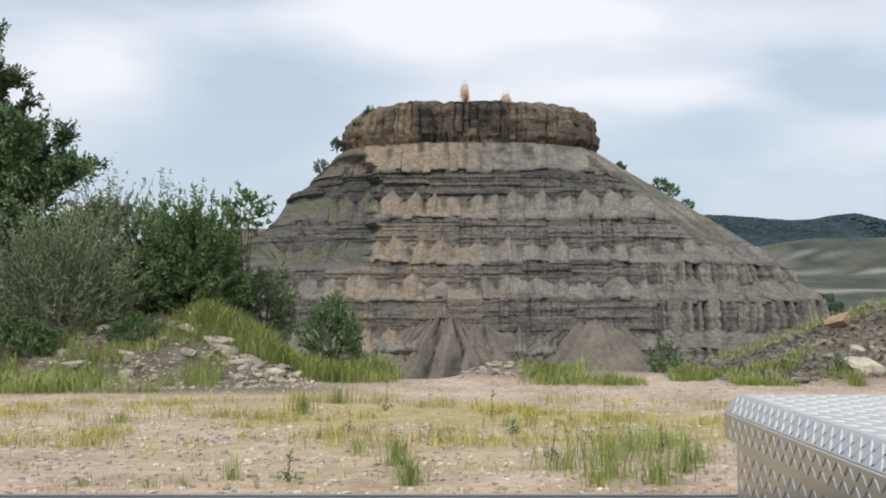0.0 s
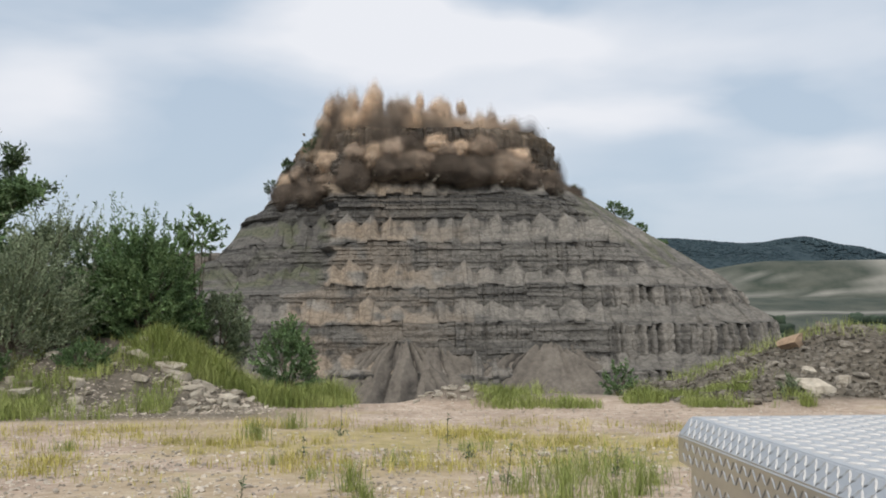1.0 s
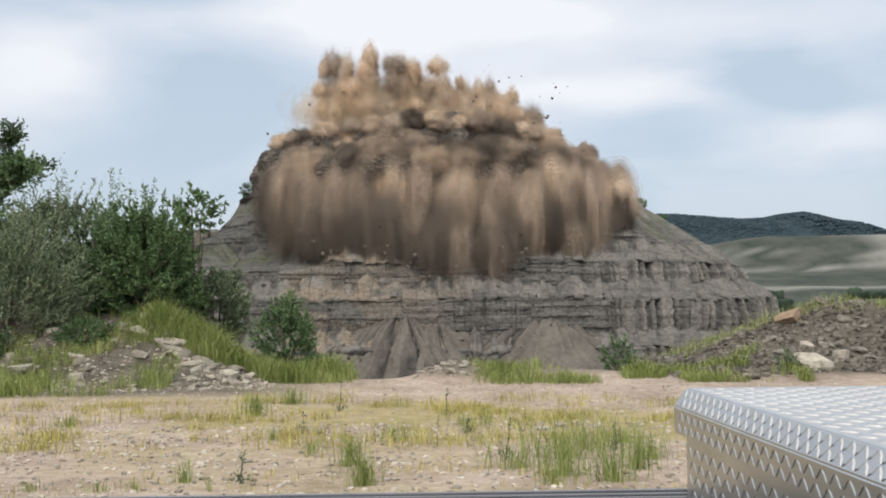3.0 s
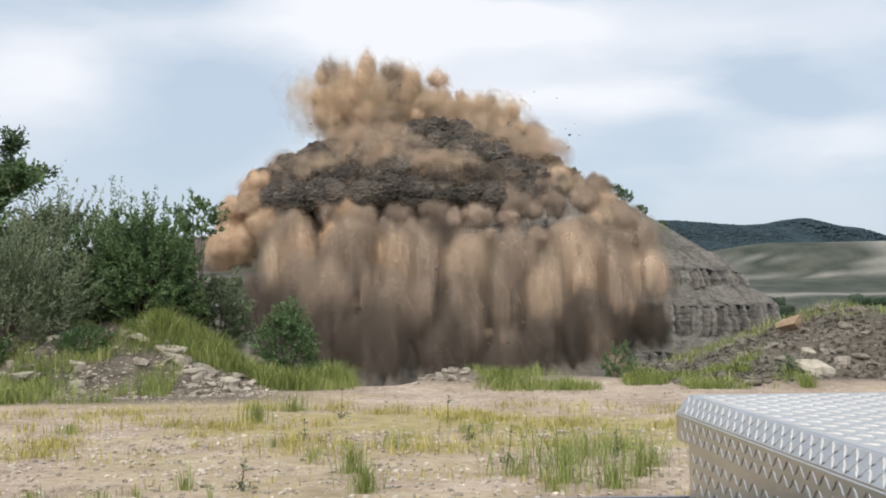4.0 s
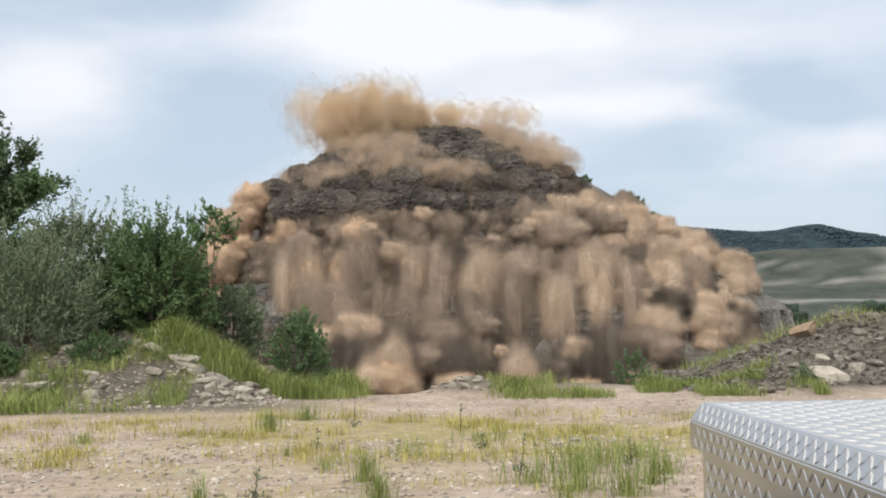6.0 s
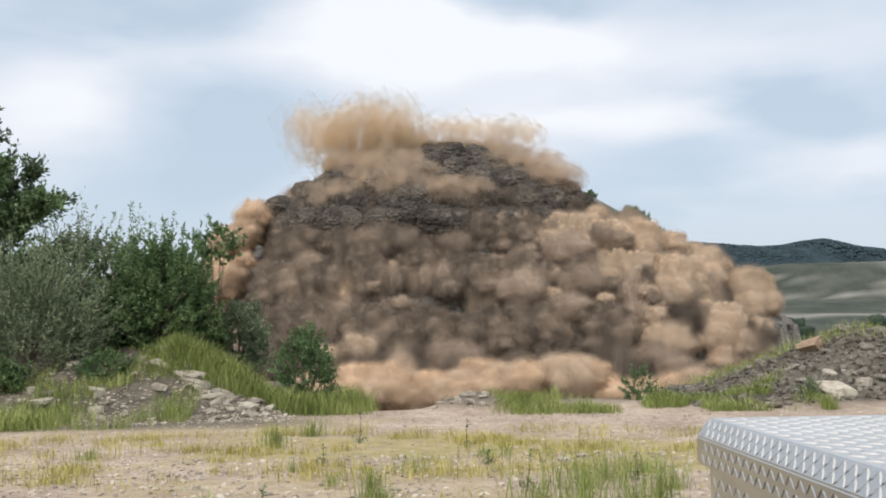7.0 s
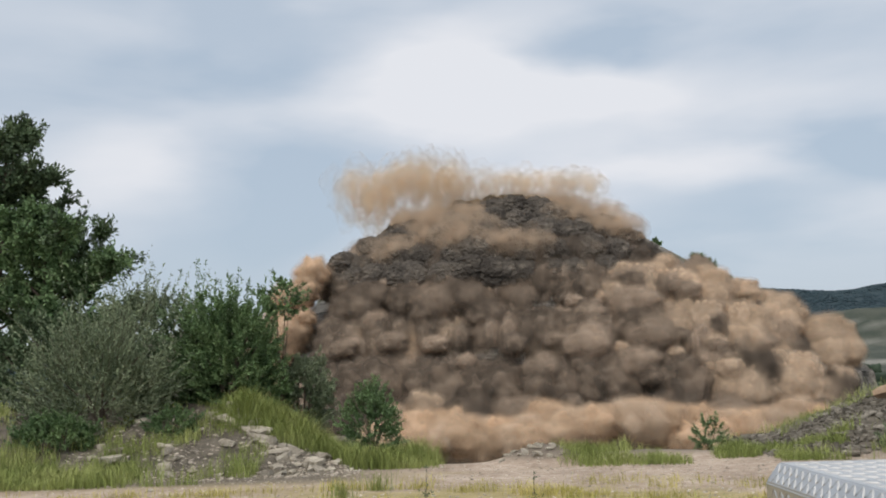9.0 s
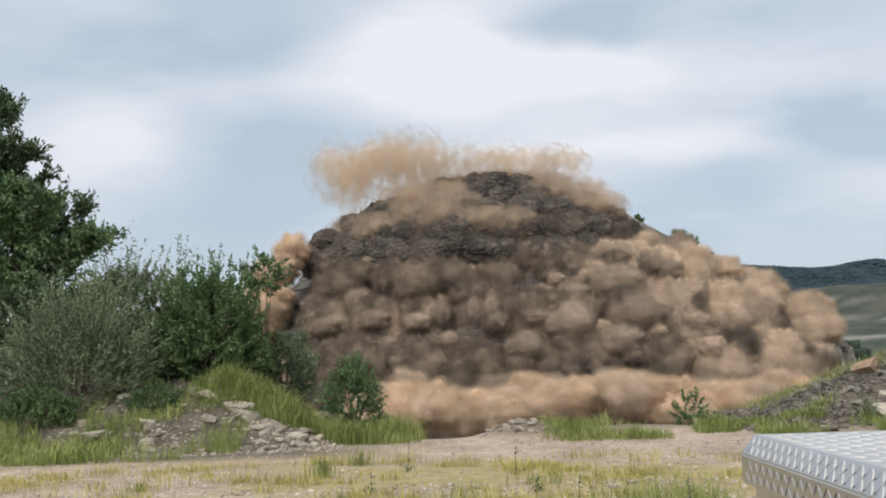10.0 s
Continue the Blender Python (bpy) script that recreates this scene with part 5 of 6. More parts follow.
def billow_mesh(name, seed, mat, shape="round", dense=1.0):
    """A rigid lump of dust, about 1 in radius: a folded heart in ever thinner shells."""
    pieces, body = [], []
    shells = {"round": ((0.74, 1.0, 0.9), (0.79, 1.0, 0.45), (0.85, 0.95, 0.36), (0.91, 0.9, 0.26), (0.98, 0.85, 0.17), (1.05, 0.8, 0.10), (1.13, 0.75, 0.05)),
              "fall": ((0.60, 1.0, 0.75), (0.70, 0.95, 0.42), (0.80, 0.9, 0.32), (0.90, 0.85, 0.22), (1.00, 0.8, 0.14), (1.12, 0.75, 0.07)),
              "bank": ((0.86, 1.0, 1.0), (0.885, 1.0, 0.32), (0.915, 1.0, 0.22), (0.95, 0.95, 0.13), (0.99, 0.9, 0.07), (1.04, 0.85, 0.03)),
              "haze": tuple((0.25 + 0.09 * k, 1.0, 1.0 - 0.06 * k) for k in range(11)),
              "plume": ((0.55, 1.0, 0.7), (0.65, 1.0, 0.4), (0.75, 0.95, 0.32), (0.86, 0.9, 0.22), (0.98, 0.85, 0.14), (1.12, 0.8, 0.07))}[shape]
    for k, (rad, fold, alpha) in enumerate(shells):
        v, f = (BALL if shape == "bank" else ICO[4]) if k < 2 else ICO[4 if shape == "bank" else 3]
        p = v + np.array([seed * 1.37, seed * 0.71, seed * 0.39])
        if shape == "round":
            a, b, c = crease(p, 1.35, seed) - 0.35, crease(p, 2.7, seed + 1) - 0.35, crease(p, 5.4, seed + 2) - 0.35
            r = rad + fold * (0.44 * a + 0.24 * b + 0.10 * c) + 0.06 * (vnoise(p[:, 0] * 2, p[:, 1] * 2, p[:, 2] * 2 + 3 * k, seed + 5) - 0.5)
            w, thin = v * r[:, None], np.ones(len(v))
        elif shape == "bank":
            # a broad swell, boiling all over and combed downwards
            q = p * np.array([1, 1, 0.55])
            a, b, c = crease(q, 2.2, seed) - 0.35, crease(q, 4.6, seed + 1) - 0.35, crease(q, 9.0, seed + 2) - 0.35
            comb = fbm(p[:, 0] * 7, p[:, 1] * 7, p[:, 2] * 1.2, 2, seed + 6) - 0.5
            r = rad + fold * (0.24 * a + 0.24 * b + 0.15 * c + 0.20 * comb)
            w, thin = v * r[:, None], np.ones(len(v))
        elif shape == "haze":
            soft = fbm(p[:, 0] * 1.6, p[:, 1] * 1.6, p[:, 2] * 0.9 + 0.7 * k, 3, seed) - 0.5
            soft = soft + 0.5 * (fbm(p[:, 0] * 5, p[:, 1] * 5, p[:, 2] * 3 + 2.3 * k, 2, seed + 9) - 0.5)
            w, thin = v * (rad * (1 + 1.1 * soft))[:, None], np.ones(len(v))
        elif shape == "fall":
            # a rounded head that trails down in streaks and fades
            flute = fbm(p[:, 0] * 2.4, p[:, 1] * 2.4, p[:, 2] * 0.25, 3, seed) - 0.5
            head = crease(p * np.array([1, 1, 0.6]), 1.6, seed + 3) - 0.35
            r = rad + fold * (0.7 * flute + 0.28 * head * smooth(-0.2, 0.7, v[:, 2]))
            w = v * r[:, None]
            w[:, :2] *= (0.86 + 0.14 * smooth(-0.6, 0.6, v[:, 2]))[:, None]
            thin = 0.06 + 0.94 * smooth(-0.98, 0.15, v[:, 2] + 0.9 * flute)
        else:
            q = p * np.array([1, 1, 0.4])
            a, b = crease(q, 1.6, seed) - 0.35, crease(p * np.array([1, 1, 0.7]), 3.0, seed + 1) - 0.35
            r = rad + fold * (0.42 * a + 0.24 * b)
            w = v * r[:, None]
            w[:, :2] *= 1.0 - 0.2 * np.clip(w[:, 2:3], -1, 1)
            thin = 0.25 + 0.75 * smooth(1.0, -0.1, v[:, 2])
        pieces.append((w, f))
        body.append(alpha * dense * thin)
    verts, faces = gather(pieces)
    return mesh_of(name, verts, faces, mat, True, dict(body=np.concatenate(body)))


def rubble_mesh(name, seed, mat):
    """A heap of broken blocks: a lump stepped into uneven facets, large and small."""
    v, f = BALL
    p = v + seed * 0.77
    jig = 0.9 * np.stack([vnoise(p[:, 0] * 3, p[:, 1] * 3, p[:, 2] * 3, seed + 4 + k) for k in range(3)], 1)
    r = 0.78 + 0.16 * crease(p, 1.3, seed) + 0.10 * crease(p, 2.9, seed + 1) + 0.06 * crease(p, 6.0, seed + 2)
    for k, (fine, deep) in enumerate(((4.0, 0.08), (9.0, 0.05), (19.0, 0.035))):
        c = np.floor(p * fine + jig * (1 + k)).astype(np.int64)
        r = r + deep * (lattice(c[:, 0], c[:, 1], c[:, 2], seed + k) - 0.5)
    return mesh_of(name, v * r[:, None], f, mat, False)


TONES = ("tan", "orange", "brown", "dark", "face")
BILLOW = {(s, t): [billow_mesh("dust_cloud", 10 * i + 3 * j + k, M[("fall_" if s == "fall" else "dust_") + t], s) for k in range(2)]
          for i, s in enumerate(("round", "fall", "plume")) for j, t in enumerate(TONES)}
MIST = [billow_mesh("dust_cloud", 80 + k, M["fall_dark"], "fall", 0.8) for k in range(2)]
HAZE = [billow_mesh("dust_haze", 90 + k, M["haze_pale"], "haze", 0.085) for k in range(3)]
VEIL = [billow_mesh("dust_haze", 95 + k, M["haze_tan"], "haze", 0.10) for k in range(3)]
BANK = [billow_mesh("dust_bank", 120 + k, M["dust_face"], "bank") for k in range(4)]
PALE_BANK = [billow_mesh("dust_bank", 130 + k, M["dust_tan"], "bank") for k in range(2)]
RUBBLE = [rubble_mesh("broken_rock", k, M["rubble"]) for k in range(5)]
FLYING = [rock_mesh("flying_stone", 260 + k, M["rubble" if k < 2 else "grey_stone"], 0.7, 1) for k in range(4)]
LEDGE_Z, LEDGE_Y, LEDGE_W, LEDGE_E = (np.array([l[k] for l in LEDGES]) for k in range(4))


def face_y(x, z):
    """How far the mesa's face lies at x and height z."""
    yf, xl, xr = (float(np.interp(z, LEDGE_Z, q)) for q in (LEDGE_Y, LEDGE_W, LEDGE_E))
    c = min(0.98, abs(x - (xl + xr) / 2) / ((xr - xl) / 2))
    return yf + 46 - 46 * (1 - c ** 2.6) ** (1 / 2.6)


MOVES = []


def blown(me, rows, size, turn, name, label, category, group, spin=0.0):
    """Keeps a piece and its rows of (t, x, y, z) for motions(); it turns slowly by spin degrees about its own axis in all."""
    ob = tagged(new(name, me), label, category, group)
    ob.scale = size
    MOVES.append((ob, [(t, pose(x, y, z, 0, spin * 0.2 * t / 10, turn + spin * t / 10)) for t, x, y, z in rows]))
    return ob


def store(x):
    """A place deep inside the mesa."""
    return max(-28.0, min(50.0, x * 0.8)), 338.0, 16.0


def rows_of(path, start, times, x):
    """Rests inside the mesa until start, then follows path(t)."""
    rows = [(0.0, *store(x))] if start > 0.25 else []
    if start > 0.6:
        rows.append((start - 0.3, *store(x)))
    for t in sorted({max(0.0, start), *[q for q in times if q > start + 0.05], 10.0}):
        rows.append((t, *path(t)))
    return rows


STEPS = (0.3, 0.6, 0.9, 1.2, 1.5, 1.8, 2.1, 2.4, 2.7, 3.0, 3.4, 3.8, 4.2, 4.6, 5.0, 5.5, 6.0, 6.7, 7.5, 8.5)


def build_plumes():
    rng = np.random.RandomState(41)
    label = "tan jet of dust shooting up from the blasted cap"
    jets = [(6.5, -0.45, 4.0, 1.3, 4.5, "dark"), (6.3, -0.5, 10.5, 1.7, 4.2, "tan"), (18.0, -0.25, 7.5, 1.8, 3.4, "tan")]
    for k in range(26):
        u = (k + 0.5) / 26
        x = -19 + 57 * u
        high = float(np.interp(x, (-24, -2, 10, 24, 38), (15.5, 15, 10, 7, -1))) + rng.uniform(-6, 3)
        late = 0.35 if -2 < x < 8 or x > 20 else 0.0
        jets.append((x + rng.uniform(-3, 3), 0.10 + 0.6 * late + 0.45 * rng.uniform(0, 1), high + 1.5, rng.uniform(2.2, 5.2), rng.uniform(4.5, 8.5), ("tan", "brown", "tan", "orange", "tan", "tan")[k % 6]))
    for i, (x, start, high, wide, tall, tone) in enumerate(jets):
        y = face_y(x, 44) + rng.uniform(8, 15)
        drift = -2.6 * smooth(20, -15, x)

        for part_up, fat in ((1.0, 0.85), (0.55, 1.15), (0.1, 1.3)) if i > 2 else ((1.0, 1.0),):

            lean = rng.uniform(-2.2, 2.2) if i > 2 else 0.0

            def path(t, x=x + lean, start=start, high=high, tall=tall, y=y, drift=drift, part_up=part_up):
                q = max(0.0, t - start)
                up = high * part_up * (1 - math.exp(-q / 0.45)) + 1.0 * min(q, 2.0)
                sink = 2.2 * smooth(-4, 20, x) * max(0.0, min(t, 5.0) - 2.6) + (4.2 + 1.5 * (1 - part_up)) * max(0.0, t - 4.7)
                return x + 0.45 * drift * (0.3 + 0.7 * part_up) * max(0.0, min(t, 7) - 2.2), y + 5.0 * max(0.0, t - 4.9), CAP_TOP + up - tall * 0.75 - sink

            blown(BILLOW[("plume", tone)][i % 2], rows_of(path, start, STEPS, x), (wide * fat, wide * fat * 0.9, tall * (rng.uniform(0.75, 1.15) if i > 2 else 1.0)), rng.uniform(0, 360), "dust_plume", label, "dust plume", "dust plumes over the cap")
    for k in range(16):
        x = -24 + 3.6 * k if k < 9 else -6 + 6.5 * (k - 9)
        y = face_y(min(40, max(-20, x)), 44) + 9
        tall = rng.uniform(8, 12) if k < 9 else 5.0
        high = (10 + rng.uniform(-4, 4)) if k < 9 else 4.0

        def path(t, x=x, y=y, tall=tall, high=high):
            q = smooth(1.6, 4.2, t)
            return x - (1.9 * max(0.0, t - 3.0) if high > 5 else 0.0), y, CAP_TOP + (high - tall) * 1.0 + 2.0 - 16 * (1 - q) - (0.75 if high > 5 else 0.25) * max(0, t - 4.5)

        blown(HAZE[k % 3], rows_of(path, 1.6, STEPS, 0), (rng.uniform(4.0, 7.5), 4.5, tall) if k < 9 else (rng.uniform(5, 8), 5, rng.uniform(4, 6.5)), rng.uniform(0, 360), "dust_haze", "thin veil of pale tan dust drifting off the top", "dust haze", "dust haze over the cap")


def build_rubble():
    rng = np.random.RandomState(43)
    label = "dark heap of broken rock heaved up by the blast"
    n_rows = 7
    for j in range(n_rows):
        v = j / (n_rows - 1)
        count = (19, 18, 16, 14, 11, 8, 5)[j]
        for i in range(count):
            u = ((i + 0.5) / count) * 2 - 1 + rng.uniform(-0.04, 0.04)
            rise = math.sin(v * math.pi / 2)
            half = 45.5 * (1 - rise ** 2.4 * 0.68)
            x1 = 3.5 + 8.5 * v + half * u
            z1 = 31.5 + 21.5 * rise - 1.5 * abs(u) + rng.uniform(-1, 1)
            y1 = 288 + 34 * v ** 1.4 + 16 * u * u
            x0, z0 = x1 * 0.82 + 1.5, 46 + 5.0 * v
            y0 = face_y(x0, 44) + 9 * v - 0.5
            start = 0.25 + 0.35 * abs(u) + 0.25 * rng.uniform(0, 1)
            size = rng.uniform(5.0, 6.6)

            def path(t, x0=x0, y0=y0, z0=z0, x1=x1, y1=y1, z1=z1, start=start):
                a = smooth(start, start + 0.8, t)
                b = smooth(1.3, 4.3, t)
                x, y, z = x0 + (x1 - x0) * b, y0 + (y1 - y0) * b, z0 - 3 * (1 - a) + (z1 - z0) * b
                y = y + 9 * (1 - a)
                return x, y, z - 0.22 * max(0, t - 4.5)

            blown(RUBBLE[(i + 2 * j) % 5], rows_of(path, start, (0.5, 0.7, 0.9, 1.2, 1.6, 2.0, 2.5, 3.0, 3.5, 4.0, 4.5, 5.5, 7.0), x1), (size, size * 0.85, size * 0.85),
                  rng.uniform(0, 360), "broken_rock", label, "rubble", "rubble of the broken cap", rng.uniform(-30, 30))


def build_falls():
    rng = np.random.RandomState(47)
    label = "brown curtain of dust pouring down the face"
    stops = (-17, -10, -2, 6, 14, 22, 28)
    for i in range(15):
        for k in range(7):
            x = -35 + 94 * (i + 0.5) / 15 + rng.uniform(-3.5, 3.5)
            edge = abs((i - 7) / 7.0)
            start = 0.5 + 0.35 * edge ** 2 + 0.33 * k + 0.25 * (k == 0) + rng.uniform(0, 0.25)
            stop = stops[k] + rng.uniform(-4, 4) + 5 * edge ** 3
            wide, tall = rng.uniform(3.6, 6.6), rng.uniform(8.0, 13.0)
            if k in (2, 3):
                wide, tall = wide * 1.3, tall * 1.15
            if k == 0:
                wide, tall = wide * 1.4, wide * rng.uniform(1.6, 2.4)
            if k > 3:
                tall = wide * rng.uniform(0.8, 1.3)
            if k == 1:
                tall = wide * rng.uniform(1.2, 1.7)
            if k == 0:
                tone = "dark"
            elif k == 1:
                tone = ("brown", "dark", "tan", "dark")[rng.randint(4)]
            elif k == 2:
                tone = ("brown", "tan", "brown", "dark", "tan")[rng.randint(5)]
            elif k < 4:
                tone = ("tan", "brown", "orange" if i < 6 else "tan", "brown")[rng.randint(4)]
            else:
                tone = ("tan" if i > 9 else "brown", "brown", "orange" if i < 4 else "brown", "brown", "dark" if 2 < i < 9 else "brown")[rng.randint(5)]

            def path(t, x=x, start=start, stop=stop, k=k, tall=tall, wide=wide):
                q = max(0.0, t - start)
                z = 49.0 - 0.6 * tall * smooth(0, 1, k) - 6.5 * q - 4.5 * q * q
                soft = 5.0
                z = stop + soft * math.log1p(math.exp(min(40.0, (z - stop) / soft)))
                z -= 0.25 * max(0, t - 5)
                wx = x * (1 + 0.07 * smooth(0.5, 3.5, q)) + 1.0 * smooth(0, 3, q)
                out = 2.0 * smooth(0, 0.6, q) + 2.5 * smooth(1, 4, q) - 6 * (1 - smooth(-0.1, 0.35, t - start))
                back = (9.0 if k < 4 else 4.5) * smooth(4.8, 7.2, t) if k > 0 else 0.0
                return wx, face_y(wx, min(44, z)) - out + 2.5 + back, z

            blown((MIST if k == 0 else BILLOW[("fall" if k < 4 else "round", tone)])[(i + k) % 2], rows_of(path, start, STEPS, x), (wide, wide * 0.8, tall), rng.uniform(0, 360),
                  "dust_cloud", label, "dust cloud", "dust falling down the face", rng.uniform(-20, 20))
    for k in range(70):                                  # smaller billows that boil out of the settled dust
        u, w = rng.uniform(0, 1), rng.uniform(0, 1)
        x = -36 + 98 * u
        z1 = 31 - 46 * w
        start = 3.2 + 3.2 * rng.uniform(0, 1)
        size = 1.8 + 4.0 * rng.uniform(0, 1) ** 1.6

        def path(t, x=x, z1=z1, start=start):
            a = 1 - math.exp(-max(0.0, t - start) / 0.8)
            z = z1 + 3 * (1 - a) - 0.5 * max(0.0, t - start)
            back = 7.0 * smooth(5.4, 7.4, t) if start < 4.6 and -25 < x < 36 else 2.5
            return x, face_y(x, z) - 9.0 * a + 9 * (1 - a) + back, z

        blown(BILLOW[("round", ("tan", "brown")[k % 2] if start < 4.6 else ("brown", "face", "brown", "face" if u < 0.7 else "tan", "face")[k % 5])][k % 2], rows_of(path, start, STEPS, x), (size * 1.3, size * 0.7, size), rng.uniform(-20, 20),
              "dust_puff", "small billow boiling out of the settling dust", "dust cloud", "small billows on the face", rng.uniform(-40, 40))


def build_banks():
    """The broad, boiling wall of dust that swells out of the face once the curtains have come down."""
    rng = np.random.RandomState(83)
    label = "broad brown wall of boiling dust over the quarry face"
    for j, (z1, x0, x1, count, tall) in enumerate(((26.0, -38, 58, 8, 8.0), (13.5, -44, 72, 9, 9.5), (0.0, -48, 82, 9, 9.5), (-13.0, -46, 86, 9, 9.0))):
        for i in range(count):
            u = (i + 0.5) / count
            x = x0 + (x1 - x0) * u + rng.uniform(-2, 2)
            z = z1 + rng.uniform(-1.5, 1.5) - 2.5 * smooth(0.75, 1.0, u) * (j == 0)
            start = 4.0 + 0.45 * j + 0.9 * abs(u - 0.35) + rng.uniform(0, 0.4)
            wide = (x1 - x0) / count * 0.72

            def path(t, x=x, z=z, start=start):
                a = smooth(start, start + 2.0, t)
                return x, face_y(x, z) + 10.5 * (1 - a) + 0.5, z + 2.0 * (1 - a) - 0.25 * max(0.0, t - 6.0)

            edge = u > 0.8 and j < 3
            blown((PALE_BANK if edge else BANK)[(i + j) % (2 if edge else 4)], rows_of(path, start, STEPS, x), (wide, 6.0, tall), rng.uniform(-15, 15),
                  "dust_bank", label, "dust cloud", "banks of dust on the face")
    for k in range(64):                                  # tan crests where the dust spills over the ledges
        row = k % 2
        u = (k // 2 + 0.5) / 32
        x = -37 + (94 if row == 0 else 108) * u + rng.uniform(-1.5, 1.5)
        z = (30.0 if row == 0 else 14.0) - 5.0 * smooth(0.7, 1.0, u) + rng.uniform(-1.8, 1.2)
        start = 4.6 + 0.6 * row + rng.uniform(0, 1.0)
        size = rng.uniform(1.7, 3.3) * (1.0 if row == 0 else 1.15)

        def path(t, x=x, z=z, start=start):
            a = smooth(start, start + 1.6, t)
            return x, face_y(x, z) + 6.0 * (1 - a) - 4.3, z + 1.5 * (1 - a) - 0.3 * max(0.0, t - 6.0)

        blown(BILLOW[("fall" if k % 3 else "round", ("brown", "face", "tan", "brown", "face")[k % 5])][k % 2], rows_of(path, start, STEPS, x), (size * 1.25, size * 0.9, size * (1.6 if k % 3 else 0.9)), rng.uniform(-25, 25),
              "dust_puff", "tan crest of dust spilling over a ledge", "dust cloud", "dust crests on the ledges", rng.uniform(-15, 15))


def build_flanks():
    rng = np.random.RandomState(53)
    for k in range(30):
        u = (k + 0.5) / 30
        z1 = 33 - 50 * u + rng.uniform(-2, 2)
        x1 = -46 - 13 * math.sin(u * 2.2) + rng.uniform(-3, 9)
        start = 2.7 + 1.6 * u + rng.uniform(0, 0.3)
        y1 = 300 - 14 * u + rng.uniform(-4, 4)
        size = rng.uniform(3.4, 7.4)

        def path(t, x1=x1, y1=y1, z1=z1, start=start):
            a = 1 - math.exp(-max(0.0, t - start) / 0.9)
            return x1 + 16 * (1 - a) - 0.7 * max(0, t - 5), y1 + 14 * (1 - a), z1 + 4 * (1 - a) - 0.2 * max(0, t - 5)

        blown(BILLOW[("round", ("orange", "orange", "orange", "tan")[k % 4])][k % 2], rows_of(path, start, STEPS, -30), (size, size, size * 0.9), rng.uniform(0, 360),
              "dust_cloud", "orange-brown billow of dust rolling off the mesa's flank", "dust cloud", "dust on the flanks", rng.uniform(-25, 25))
    for k in range(66):
        u = rng.uniform(0, 1) ** 0.8
        w = rng.uniform(0, 1)
        x1 = 46 + 49 * u
        roof = 39 - 0.38 * (x1 - 46)
        z1 = roof - 3 - (roof + 17) * w * 0.92
        start = 2.4 + 2.6 * u + 0.8 * w * rng.uniform(0, 1)
        y1 = min(328, face_y(min(x1, 88), z1) - 1)
        size = rng.uniform(3.2, 7.5)
        z1 = min(z1, roof - 1.0 * size)

        def path(t, x1=x1, y1=y1, z1=z1, start=start):
            a = 1 - math.exp(-max(0.0, t - start) / 0.8)
            return x1 - 12 * (1 - a) + 0.8 * max(0, min(t, 8) - 5), y1 + 16 * (1 - a), z1 + 5 * (1 - a) - 0.15 * max(0, t - 5)

        tone = ("tan", "brown", "brown", "tan", "dark")[k % 5] if w > 0.3 else "tan"
        blown(BILLOW[("round", tone)][k % 2], rows_of(path, start, STEPS, 40), (size, size * 0.9, size * 0.9), rng.uniform(0, 360),
              "dust_cloud", "tan billow of dust rolling down the mesa's long shoulder", "dust cloud", "dust on the flanks", rng.uniform(-25, 25))


def build_floor_dust():
    rng = np.random.RandomState(59)
    for k in range(46):
        u = (k % 23 + 0.5) / 23
        back = k // 23
        x1 = -24 + 104 * u + rng.uniform(-1.5, 1.5)
        start = 4.6 + 1.2 * abs(u - 0.25) + rng.uniform(0, 0.6) + 0.5 * back
        y1 = 236 + 8 * back + rng.uniform(-3, 3)
        size = rng.uniform(3.6, 6.2)
        top = -13.0 + (3.0 if 0.35 < u < 0.62 else 0) + rng.uniform(-1.5, 1.5) + 1.5 * back

        def path(t, x1=x1, y1=y1, start=start, top=top):
            a = smooth(start, start + 1.4, t)
            return x1, y1 + 12 * (1 - a) - 2.2 * max(0.0, t - start), -31 + (top + 31) * a + 0.8 * max(0.0, t - 6.5)

        rows = [(0.0, x1, y1 + 12, -31.0)] + [(t, *path(t)) for t in (*[q for q in (4.4, 5.0, 5.5, 6.0, 6.5, 7.0, 7.5, 8.0, 8.7, 9.4) if q > start - 0.3], 10.0)]
        blown(BILLOW[("round", "orange" if k % 3 else "tan")][k % 2], rows, (size * 1.25, size, size * 0.9), rng.uniform(0, 360), "dust_cloud",
              "pale orange dust rolling over the pit floor", "dust cloud", "dust over the pit floor", rng.uniform(-30, 30))
    for x, start, high, wide in ((-8, 4.5, -2, 5.0), (-4, 4.9, 3.0, 4.6), (24, 4.8, -1, 5.0), (29, 5.2, -5, 4.5), (50, 5.4, -6, 4.5)):
        def path(t, x=x, start=start, high=high):
            a = smooth(start, start + 1.2, t) * (1 - 0.55 * smooth(6.6, 9.0, t))
            return x, 248.0, -36 + (high + 26) * a

        rows = [(0.0, x, 256.0, -40.0), (start, x, 250.0, -38.0)] + [(t, *path(t)) for t in (5.6, 6.2, 6.8, 7.5, 8.2, 9.0, 10.0) if t > start + 0.2]
        blown(BILLOW[("plume", "tan")][int(abs(x)) % 2], rows, (wide, wide * 0.8, 9.0), x * 13, "dust_plume", "pale dust column thrown up at the foot of the face", "dust plume", "dust plumes at the foot")


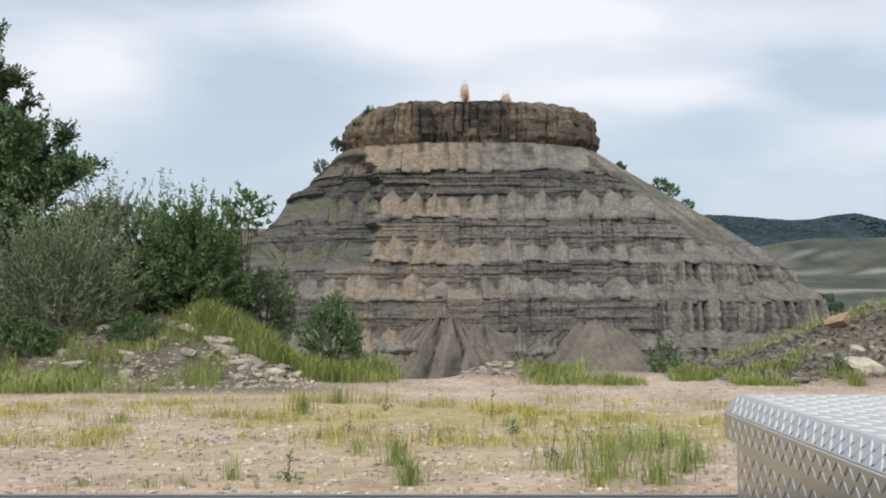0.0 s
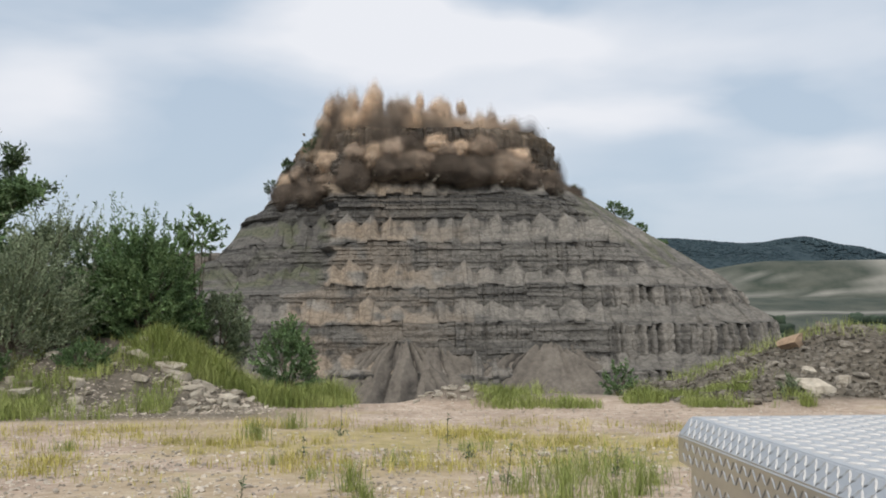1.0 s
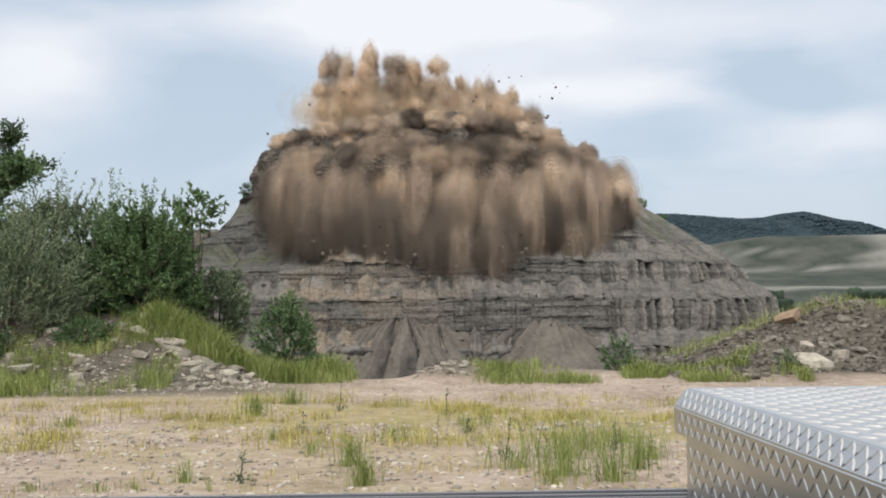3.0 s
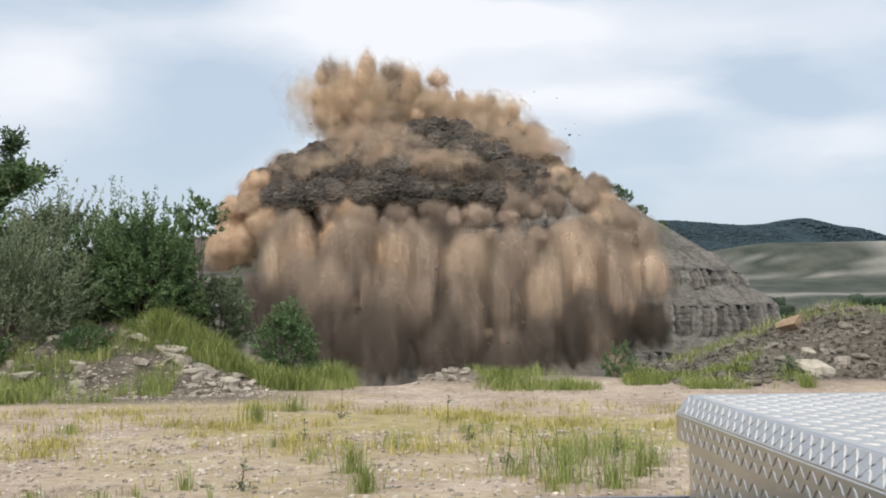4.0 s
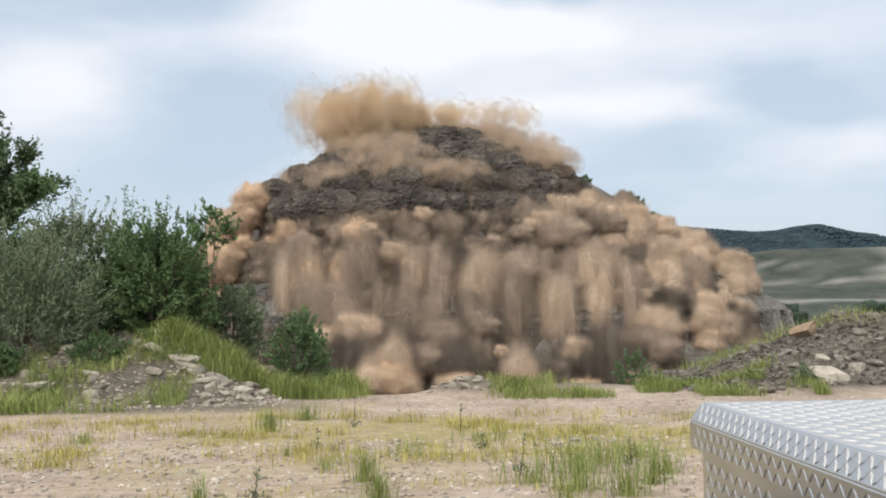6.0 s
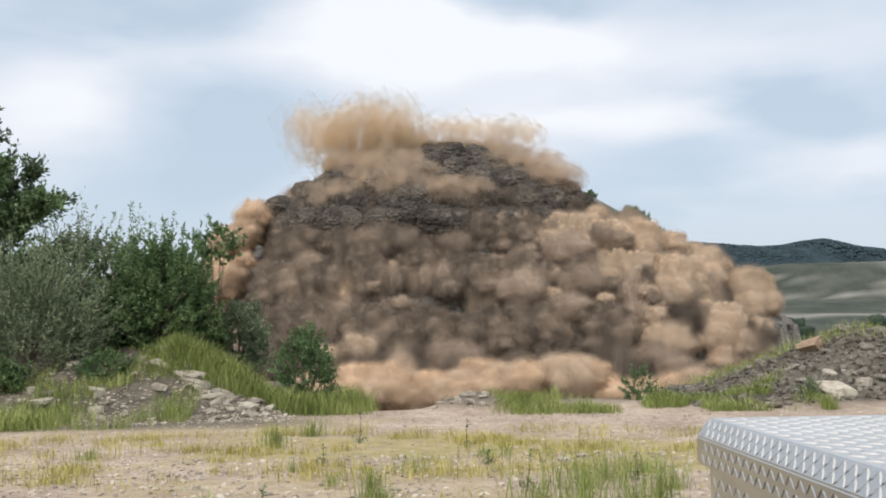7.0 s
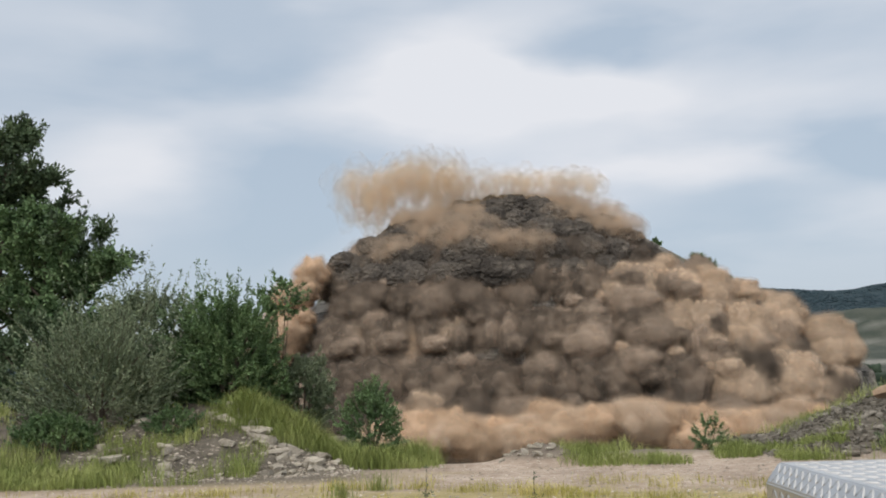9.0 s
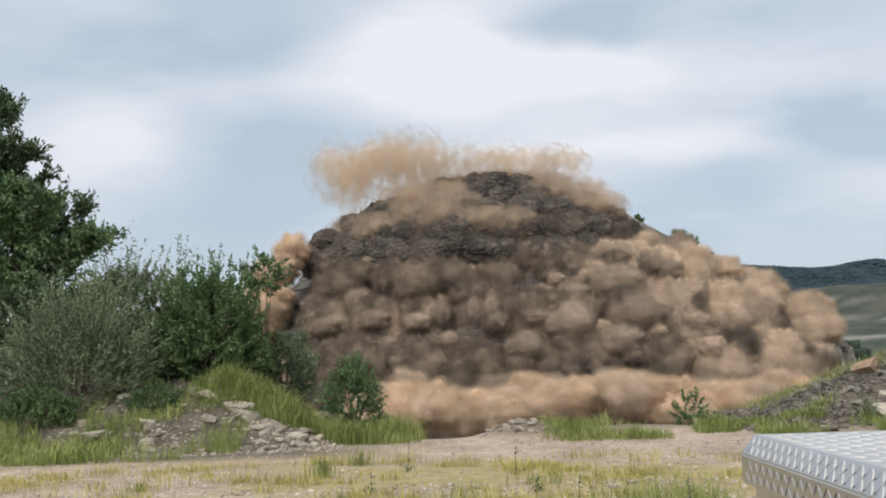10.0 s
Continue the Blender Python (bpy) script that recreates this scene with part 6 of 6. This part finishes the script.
def build_stones():
    rng = np.random.RandomState(61)
    for k in range(260):
        x0 = rng.uniform(-26, 44)
        up = k % 5 == 0
        start = rng.uniform(0.4, 0.9) if k < 190 else rng.uniform(0.9, 2.2)
        vx, vy = rng.normal(0, 1.8) + 0.08 * x0, rng.uniform(-9, -3)
        vz = rng.uniform(8, 19) if up else rng.uniform(-11, -3)
        y0, z0 = face_y(x0, 44) + (8 if up else 0), 52.0 if up else 47.0
        if up:
            vy *= 0.3

        def path(t):
            q = t - start
            z = z0 + vz * q - 4.9 * q * q
            stop = min(q, 4.2)
            x = x0 + vx * stop
            y = y0 + vy * stop if up else face_y(x, min(44.0, max(z, -20.0))) - 4.5 - 1.2 * stop
            return x, y, max(z, -30.0)

        rows = [(0.0, *store(x0)), (start - 0.3, *store(x0))] + [(start + q, *path(start + q)) for q in (0, 0.4, 0.8, 1.2, 1.6, 2.0, 2.5, 3.0, 3.5, 4.0, 4.6)] + [(10.0, *path(10.0))]
        s = 0.22 + 0.6 * rng.uniform(0, 1) ** 2
        blown(FLYING[k % 4], rows, (s, s, s), rng.uniform(0, 360), "flying_stone", "dark stone flung out by the blast", "stone", "stones thrown by the blast", rng.uniform(-300, 300))


def build_veils():
    """Thin brown dust trailing over the rubble dome."""
    rng = np.random.RandomState(71)
    for k in range(38):
        u, v = rng.uniform(-0.95, 0.95), rng.uniform(0.15, 1.0)
        x1 = 5 + 7 * v + 44 * (1 - 0.7 * v ** 2) * u
        z1 = 34 + 20 * math.sin(v * 1.5)
        y1 = 284 + 34 * v ** 1.4 + 16 * u * u

        def path(t, x1=x1, y1=y1, z1=z1):
            a = smooth(1.6, 3.4, t)
            return x1 - 0.35 * max(0, t - 5), y1 + 14 * (1 - a), z1 - 6 * (1 - a) - 0.3 * max(0, t - 5)

        size = rng.uniform(2.6, 6.0)
        blown(VEIL[k % 3], rows_of(path, 1.6, STEPS, 5), (size * 1.4, size * 0.5, size * 0.9), rng.uniform(-25, 25), "dust_haze", "thin brown dust trailing over the broken rock", "dust haze", "dust over the rubble")


def build_roll():
    """The tan roll that boils over the rim in the first seconds and sinks back into the rubble."""
    rng = np.random.RandomState(73)
    for k in range(34):
        u = (k + 0.5) / 34
        x = -33 + 84 * u + rng.uniform(-2, 2)
        low = k % 2
        x = x if low else min(x, 41.0)
        start = 0.38 + 0.5 * (2 * u - 1) ** 2 + rng.uniform(0, 0.15)
        size = rng.uniform(2.8, 4.4) if not low else rng.uniform(4.0, 5.6)
        z1 = (49.5 if not low else 44.5) - 4 * abs(2 * u - 1) ** 2 + rng.uniform(-1.2, 1.2)

        def path(t, x=x, start=start, z1=z1, low=low):
            a = smooth(start, start + 0.55, t)
            b = smooth(3.0, 5.2, t) * (0 if low else 1)
            y = face_y(x * 0.92, 44) - 3.0 - 1.5 * low
            return x * (1 + 0.05 * a), y + 9 * (1 - a) + 22 * b - 4 * low * smooth(1.8, 3.4, t), z1 - 5 * (1 - a) - 15 * b - (9 * smooth(2.2, 4.2, t) if low else 0)

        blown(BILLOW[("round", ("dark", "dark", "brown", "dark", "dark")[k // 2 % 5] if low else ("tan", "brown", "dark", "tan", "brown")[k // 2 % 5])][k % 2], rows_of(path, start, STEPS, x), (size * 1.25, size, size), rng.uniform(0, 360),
              "dust_cloud", "tan billow boiling over the broken rim", "dust cloud", "dust along the rim", rng.uniform(-30, 30))


build_rubble()
build_roll()
build_veils()
build_plumes()
build_falls()
build_banks()
build_flanks()
build_floor_dust()
build_stones()


def motions():
    """All that moves: cap blocks, bushes on the cap, rubble, dust and stones."""
    rng = np.random.RandomState(67)
    for i, (ob, c) in enumerate(CAPS):
        x, y, z = c
        d = Vector((x - 8, y - 349)).normalized()
        start = 0.3 + 0.006 * abs(x - 8) + rng.uniform(0, 0.15)
        rows = [(0.0, pose(x, y, z)), (start, pose(x, y, z))]
        tilt = rng.uniform(-10, 10)
        for q, out, down, lean in ((0.5, 1.2, -0.6, 4), (1.0, 2.4, 0.4, 10), (1.6, 3.0, 3.0, 18), (2.4, 3.0, 7.0, 26), (3.2, 1.5, 11.0, 32), (4.5, 0.0, 15.0, 36)):
            rows.append((start + q, pose(x + d.x * out, y + d.y * out, z - down, -lean * d.y, lean * d.x, tilt * q / 4)))
        rows.append((10.0, pose(x, y, z - 15.5, -36 * d.y, 36 * d.x, tilt)))
        walk(ob, rows)
    for i, (ob, (x, y, z)) in enumerate(CAP_BUSHES):
        rows = [(0.0, pose(x, y, z)), (0.5, pose(x, y, z)), (1.2, pose(x - 1.5, y - 1, z + 1.0, 0, -8)), (2.0, pose(x - 3.5, y - 2, z, 0, -25)), (3.0, pose(x - 5, y - 2, z - 6, 0, -50)),
                (4.2, pose(x - 3, y + 4, z - 16, 0, -80)), (10.0, pose(x - 1, y + 8, z - 20, 0, -90))]
        walk(ob, rows)
    for ob, rows in MOVES:
        walk(ob, rows)


motions()
